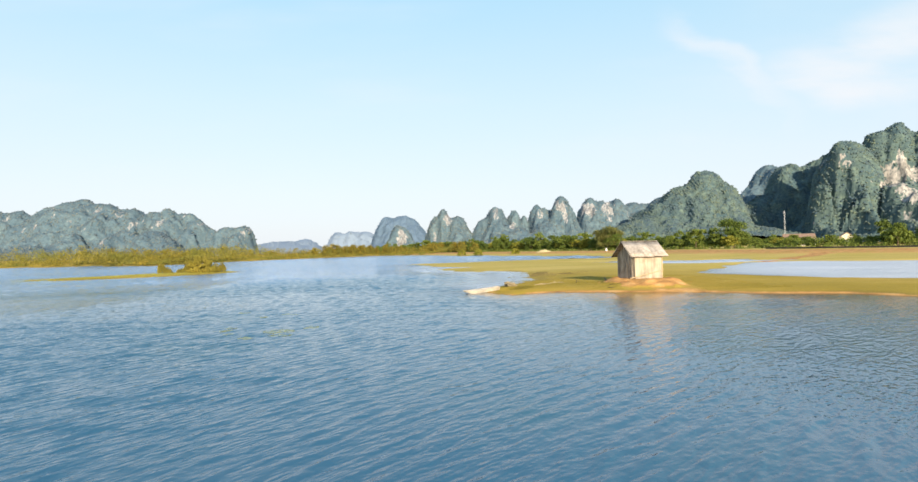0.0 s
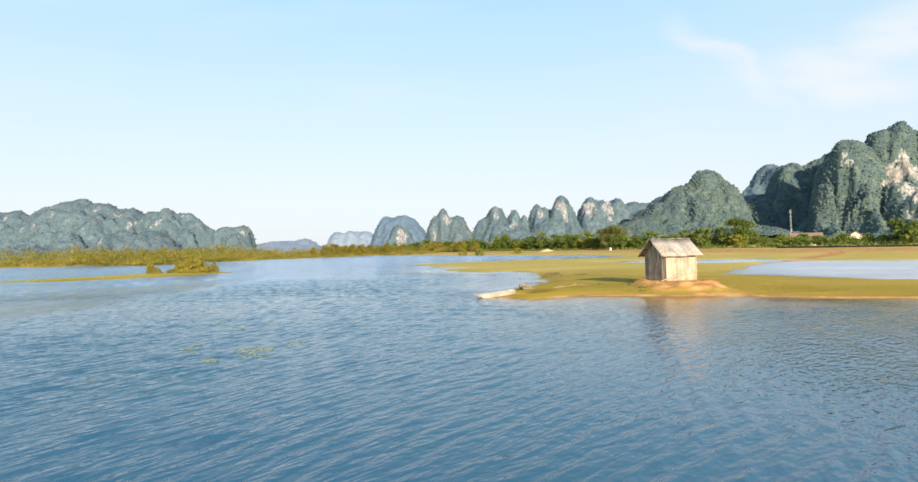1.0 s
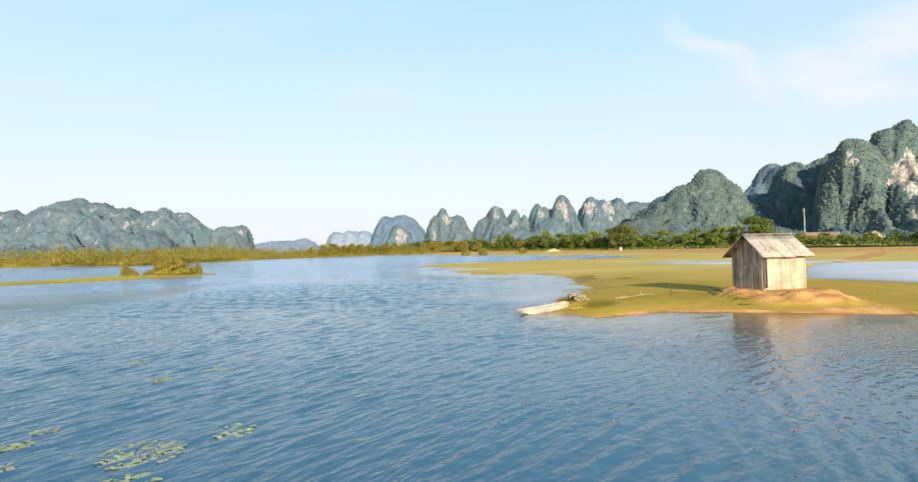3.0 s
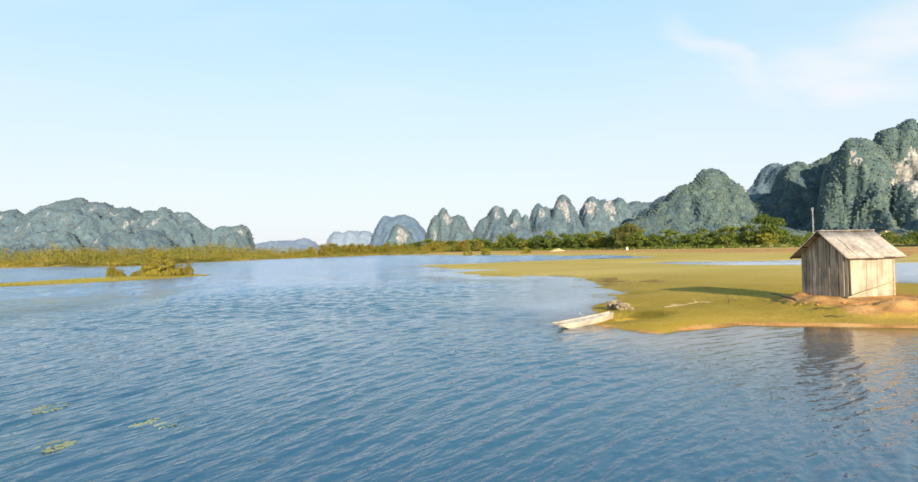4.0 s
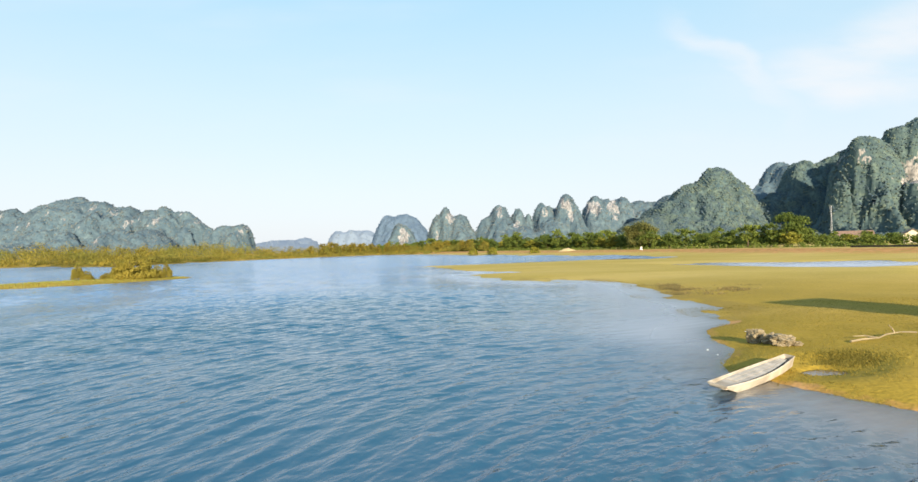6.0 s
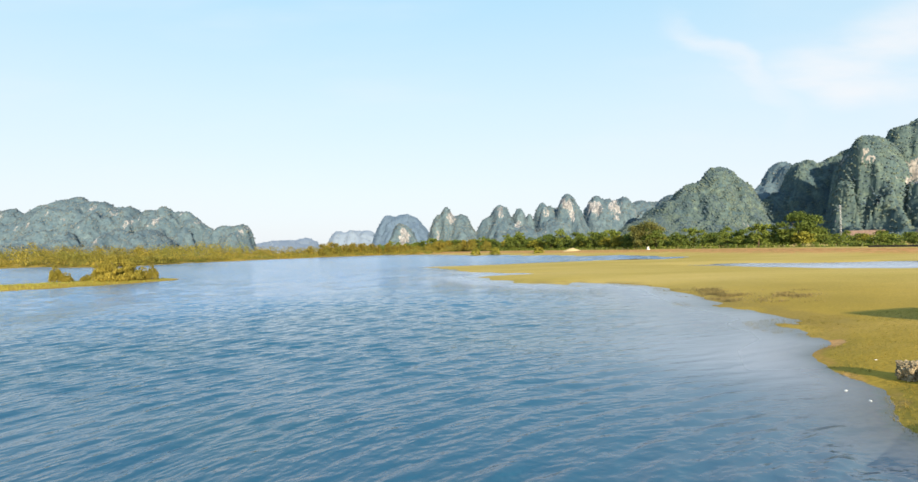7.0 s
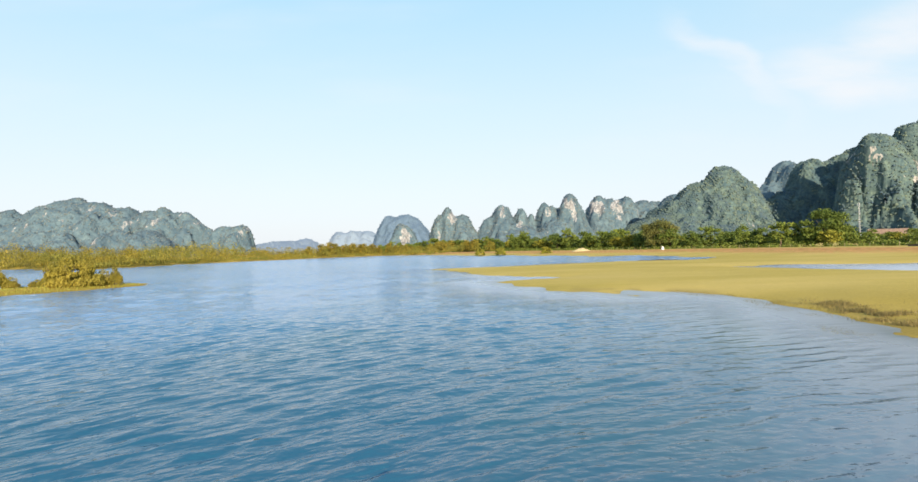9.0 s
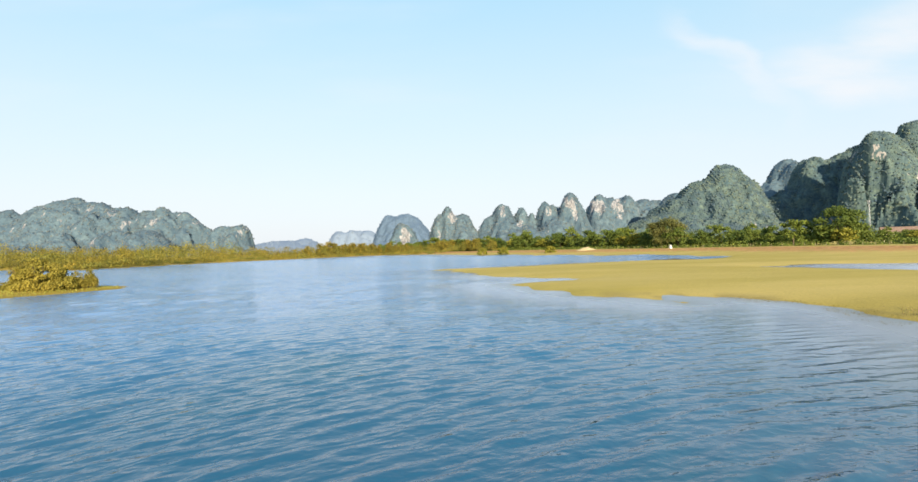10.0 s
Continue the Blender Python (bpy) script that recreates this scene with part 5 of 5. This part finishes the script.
# ---- weed on the water ----
def weed_patch(x, y, w, d, n, seed):
    rng = np.random.default_rng(seed)
    a, r = rng.uniform(0, 6.28, n), np.sqrt(rng.uniform(0, 1, n))
    vs, fs = [], []
    for k in range(n):
        cx, cy = math.cos(a[k]) * r[k] * w, math.sin(a[k]) * r[k] * d
        s, t0 = rng.uniform(0.02, 0.07), rng.uniform(0, 6.28)
        base = len(vs)
        for j in range(7):
            q = t0 + j / 7 * 5.9
            vs.append((cx + math.cos(q) * s, cy + math.sin(q) * s, rng.uniform(0.0, 0.012)))
        fs.append(tuple(range(base, base + 7)))
    ob = mesh_object("floating_weed", vs, fs, M_WEED)
    ob.matrix_world = pose(x, y, 0)
    return tagged(ob, "pale green patch of floating water weed", "water weed", "weed patches on the lake", kind="stuff")


for k, (x, y, w, d, n) in enumerate(((-9.6, 25.3, 0.32, 0.35, 60), (-11.6, 27.9, 0.34, 0.35, 40), (-11.6, 28.8, 0.24, 0.3, 24), (-8.75, 27.3, 0.75, 0.75, 150), (-8.3, 26.0, 0.55, 0.35, 60),
                                      (-7.5, 28.5, 0.36, 0.6, 50), (-10.9, 26.7, 0.25, 0.25, 14), (-13.8, 36.3, 0.35, 0.5, 36), (-10.8, 34.9, 0.28, 0.4, 34), (-10.2, 34.7, 0.2, 0.3, 24), (-11.7, 33.5, 0.3, 0.35, 50))):
    weed_patch(x, y, w, d, int(n * 1.8), 50 + k)


# ---- grass and sedge ----
def blades(name, spots, h, w, mat, label, rng):
    n = len(spots)
    a = rng.uniform(0, 6.28, n)
    hh, ww = h * rng.uniform(0.5, 1.3, n), w * rng.uniform(0.7, 1.3, n)
    lean = rng.normal(size=(n, 2)) * 0.4 * hh[:, None]
    p = np.array(spots, float)
    u = np.stack([np.cos(a) * ww, np.sin(a) * ww, 0 * a], 1)
    top = p + np.concatenate([lean, hh[:, None]], 1)
    v = np.stack([p - u, p + u, top], 1).reshape(-1, 3)
    ob = mesh_object(name, v, np.arange(3 * n).reshape(-1, 3), mat)
    return tagged(ob, label, "grass", kind="stuff")


rng = np.random.default_rng(77)
n = 90000
px, py = rng.uniform(1.5, 26, n), 44 + 22 * rng.uniform(0, 1, n) ** 1.4
hz, hs = land(px, py)
keep = (hz > 0.04) & (hs + 0.5 * (fbm(px * 0.7, py * 0.7, 1, 3) - 0.5) < 0.4) & (fbm(px * 0.5, py * 0.5, 12, 3) > 0.36)
blades("grass", np.stack([px, py, hz - 0.01], 1)[keep], 0.038, 0.012, M_GRASS, "short grazed yellow-green grass on the bank", rng)
n = 90000
px, py = rng.uniform(5, 18, n), rng.uniform(60, 98, n)
hz, hs = land(px, py)
keep = (hz > -0.07) & (hz < 0.045) & (fbm(px * 0.5, py * 0.4, 19, 3) > 0.58) & (rng.uniform(0, 1, n) < 0.5)
blades("sedge", np.stack([px, py, np.maximum(hz, -0.01)], 1)[keep], 0.06, 0.008, M_RIM, "brownish sedge tufts in the flooded margin", rng)
n = 3600
c = rng.normal(size=(n, 2)) * (0.52, 0.36) + (5.45, 50.25)
hz, hs = land(c[:, 0], c[:, 1])
blades("rank_grass", np.stack([c[:, 0], c[:, 1], np.maximum(hz, 0)], 1), 0.065, 0.011, M_SEDGE, "rank darker grass tussocks near the boat's bow", rng)

n = 9000
px, py = rng.uniform(-77, -47, n), rng.uniform(92, 127, n)
hz, hs = land(px, py)
keep = hz > 0.03
blades("spit_grass", np.stack([px, py, hz - 0.01], 1)[keep], 0.16, 0.05, M_SPIT, "low yellow-green grass on the islet and its spit", rng)

n = 26000
px, py = rng.uniform(1.2, 10, n), rng.uniform(46, 66, n)
hz, hs = land(px, py)
keep = (hz > -0.02) & (hz < 0.07) & (fbm(px * 0.9, py * 0.9, 23, 3) > 0.47)
blades("waterline_sedge", np.stack([px, py, np.maximum(hz, -0.01)], 1)[keep], 0.045, 0.008, M_RIM, "brownish sedge and wet grass along the waterline", rng)

# dead sedge and half-drowned tussocks along the sheltered shore
spots = []
for cx, cy, sx, sy, n in ((10.9, 77.2, 0.6, 1.0, 1800), (11.6, 81.0, 0.6, 1.2, 700), (9.7, 74.4, 0.4, 0.7, 700), (15.2, 77.4, 0.8, 0.8, 800), (12.2, 72.6, 0.8, 0.7, 500), (14.0, 74.6, 0.9, 0.7, 500)):
    q = rng.normal(size=(2 * n, 2)) * (sx, sy) + (cx, cy)
    q = q[fbm(q[:, 0] * 1.1, q[:, 1] * 1.1, 44, 3) + rng.normal(size=2 * n) * 0.05 > 0.5]
    spots.append(np.stack([q[:, 0], q[:, 1], np.maximum(land(q[:, 0], q[:, 1])[0], -0.04)], 1))
blades("dead_sedge", np.concatenate(spots), 0.15, 0.014, M_TUSSOCK, "dark dead sedge tussocks on the flooded margin", rng)
# low bank at the far channel; its dark colour stands for shade
bm = bmesh.new()
for k in range(40):
    t = k / 39
    for j in range(7):
        s = j / 6
        w = 1.3 * math.sin(math.pi * min(0.97, t + 0.03)) ** 0.6
        p = Vector((26 + 15 * t, 168.6 + 6.4 * t + 1.2 * math.sin(t * 7), 0))
        bm.verts.new((p.x, p.y + (s - 0.5) * 2 * w, -0.1 + 0.5 * math.sin(math.pi * s) * (0.7 + 0.5 * noise.noise(p * 0.6)) * math.sin(math.pi * min(0.97, t + 0.03)) ** 0.5))
bm.verts.ensure_lookup_table()
for k in range(39):
    for j in range(6):
        bm.faces.new([bm.verts[q] for q in (k * 7 + j, k * 7 + 7 + j, k * 7 + 8 + j, k * 7 + j + 1)])
bank = part("mud_bank", bm, M_MUD, None, smooth=True)
tagged(bank, "low mud bank at the edge of the far channel, coloured as in shade", "mud bank")

# clods of dug earth on the mound
rng = np.random.default_rng(78)
bm = bmesh.new()
bmesh.ops.create_icosphere(bm, subdivisions=1, radius=0.5)
for v in bm.verts:
    v.co *= 1 + 0.5 * noise.noise(v.co * 3)
clod = None
for k in range(36):
    a, r = rng.uniform(0, 6.28), rng.uniform(2.4, 4.0)
    x, y = HUT_AT[0] + 0.2 + math.cos(a) * r * 1.1, HUT_AT[1] - 0.9 + math.sin(a) * r * 0.9
    z, s = ground_z(x, y), rng.uniform(0.05, 0.30) ** 1.4 + 0.03
    if z < 0.15 or abs(x - HUT_AT[0]) < 1.9 and y > HUT_AT[1] - 1.9:
        continue
    m = pose(x, y, z + s * 0.1, 0, 0, rng.uniform(0, 360)) @ Matrix.Diagonal((s, s * 0.8, s * 0.6, 1))
    if clod is None:
        clod = part("earth_clod", bm, M_EARTH, None)
        clod.matrix_world = m
        tagged(clod, "orange-brown clod of dug earth on the mound", "clod", "clods on the mound")
    else:
        copy_thing(clod, Matrix.Identity(4)).matrix_world = m


# ---- houses, mast, fence behind the dike ----
def house(x, y, rz, L, W, H, R, label):
    h = empty("house", pose(x, y, 1.1, 0, 0, rz), label, "house", "houses behind the tree belt")
    for name, size, at in (("wall", (L, 0.2, H), (0, -W / 2, H / 2)), ("wall", (L, 0.2, H), (0, W / 2, H / 2)), ("wall", (0.2, W - 0.21, H), (-L / 2 + 0.1, 0, H / 2)), ("wall", (0.2, W - 0.21, H), (L / 2 - 0.1, 0, H / 2))):
        bm = bmesh.new()
        box(bm, size, at)
        part(name, bm, M_WALL, h)
    bm = bmesh.new()
    for s in (-1, 1):
        a = math.atan2(R, W / 2)
        ln = (W / 2 + 0.6) / math.cos(a)
        box(bm, (L + 1.0, ln, 0.14), (0, 0, 0), Matrix.Translation((0, 0, H + R)) @ pose(0, 0, 0, -s * math.degrees(a)) @ Matrix.Translation((0, s * ln / 2, 0)))
    part("roof", bm, M_TILE, h)
    bm = bmesh.new()
    for s in (-1, 1):
        v = [bm.verts.new((s * (L / 2 - 0.1) + d, yy, z)) for d in (-0.08, 0.08) for yy, z in ((-W / 2, H), (W / 2, H), (0, H + R))]
        for q in ((0, 1, 2), (5, 4, 3), (0, 3, 4, 1), (1, 4, 5, 2), (2, 5, 3, 0)):
            bm.faces.new([v[j] for j in q])
    bmesh.ops.recalc_face_normals(bm, faces=bm.faces)
    part("gable_wall", bm, M_WALL, h)
    for wx_ in (-L / 4, L / 4):
        bm = bmesh.new()
        box(bm, (1.1, 0.08, 1.2), (wx_, -W / 2 - 0.11, 1.6), None, 0.01)
        part("window", bm, M_DARK, h)
    bm = bmesh.new()
    box(bm, (1.0, 0.08, 2.1), (0, -W / 2 - 0.11, 1.06), None, 0.01)
    part("door", bm, M_DARK, h)
    return h


house(181, 302, -25, 14, 8, 4.4, 2.4, "low house with a terracotta tiled roof among trees")
house(198, 290, 62, 11, 7, 4.4, 2.4, "small cream house with a terracotta roof among trees")

mast = empty("telecom_mast", pose(198, 344, 1.1), "slender galvanised lattice telecom mast with antennas", "mast")
for k in range(3):
    a = k * 2.094
    bm = bmesh.new()
    rod(bm, (math.cos(a) * 0.5, math.sin(a) * 0.5, 0), (math.cos(a) * 0.25, math.sin(a) * 0.25, 21.5), 0.05, 0.045, 6)
    part("mast_leg", bm, M_STEEL, mast)
bm = bmesh.new()
for j in range(16):
    z, r = j * 1.35, 0.5 - 0.25 * j / 16
    for k in range(3):
        a, b = k * 2.094, (k + 1) * 2.094
        rod(bm, (math.cos(a) * r, math.sin(a) * r, z), (math.cos(b) * r * 0.97, math.sin(b) * r * 0.97, z + 1.35), 0.035, 0.035, 4)
part("bracing", bm, M_STEEL, mast)
for k in range(3):
    a = k * 2.094 + 0.5
    bm = bmesh.new()
    box(bm, (0.22, 0.15, 1.7), (math.cos(a) * 0.45, math.sin(a) * 0.45, 20.4), pose(0, 0, 0, 0, 0, math.degrees(a)), 0.03)
    part("antenna", bm, M_STEEL, mast)

shrine = empty("roadside_shrine", pose(70.5, 272, ground_z(70.5, 272), 0, 0, 15) @ Matrix.Diagonal((0.8, 0.8, 0.8, 1)), "small white roadside shrine on the dike", "shrine")
for name, size, z in (("plinth", (1.3, 1.2, 0.35), 0.17), ("niche", (0.8, 0.75, 0.9), 0.8), ("roof_cap", (1.1, 1.0, 0.14), 1.32), ("finial", (0.3, 0.3, 0.35), 1.56)):
    bm = bmesh.new()
    box(bm, size, (0, 0, z), None, 0.03)
    part(name, bm, M_WHITE, shrine)

heap = empty("sand_heap", pose(45, 300, ground_z(45, 300) - 0.1), "pale yellow sand heap beside the water", "sand heap")
bm = bmesh.new()
bmesh.ops.create_grid(bm, x_segments=26, y_segments=14, size=0.5, matrix=Matrix.Diagonal((9, 5, 1, 1)))
for v in bm.verts:
    r = math.hypot(v.co.x / 4.4, v.co.y / 2.4)
    v.co.z = max(-0.3, 1.5 * (1 - r**1.3) + 0.25 * noise.noise(v.co * 0.9))
part("heap", bm, M_SANDY, heap, smooth=True)

# wooden fence posts along the dike road
FENCE = [(126, 178), (107, 205), (98, 235), (84, 262), (68, 288), (54, 320)]
bm = bmesh.new()
rod(bm, (0, 0, -0.2), (0.02, 0, 1.05), 0.07, 0.05, 6)
first = None
for k in range(44):
    p, d = along(FENCE, k / 43)
    z = ground_z(p.x, p.y)
    if first is None:
        first = part("fence_post", bm, M_DRIFT, None)
        first.matrix_world = pose(p.x, p.y, z)
        tagged(first, "grey wooden fence post along the dike road", "fence post", "fence posts along the dike")
    else:
        copy_thing(first, pose(p.x, p.y, z, 0, random.uniform(-4, 4), random.uniform(0, 90)))
# dark netting strung along the road
NET = [(160, 128), (131, 158), (115, 178), (106, 196)]
bm = bmesh.new()
for a, b in zip(NET, NET[1:]):
    n = 14
    for j in range(n):
        p, q = Vector(a).lerp(Vector(b), j / n), Vector(a).lerp(Vector(b), (j + 1) / n)
        mid, ang = (p + q) / 2, math.degrees(math.atan2(q.y - p.y, q.x - p.x))
        box(bm, ((q - p).length, 0.06, 0.55 + random.uniform(-0.08, 0.08)), (mid.x, mid.y, ground_z(mid.x, mid.y) + 0.26), pose(0, 0, 0, 0, 0, ang))
net = part("net_fence", bm, M_NET, None)
tagged(net, "low black netting fence along the dike road", "fence")
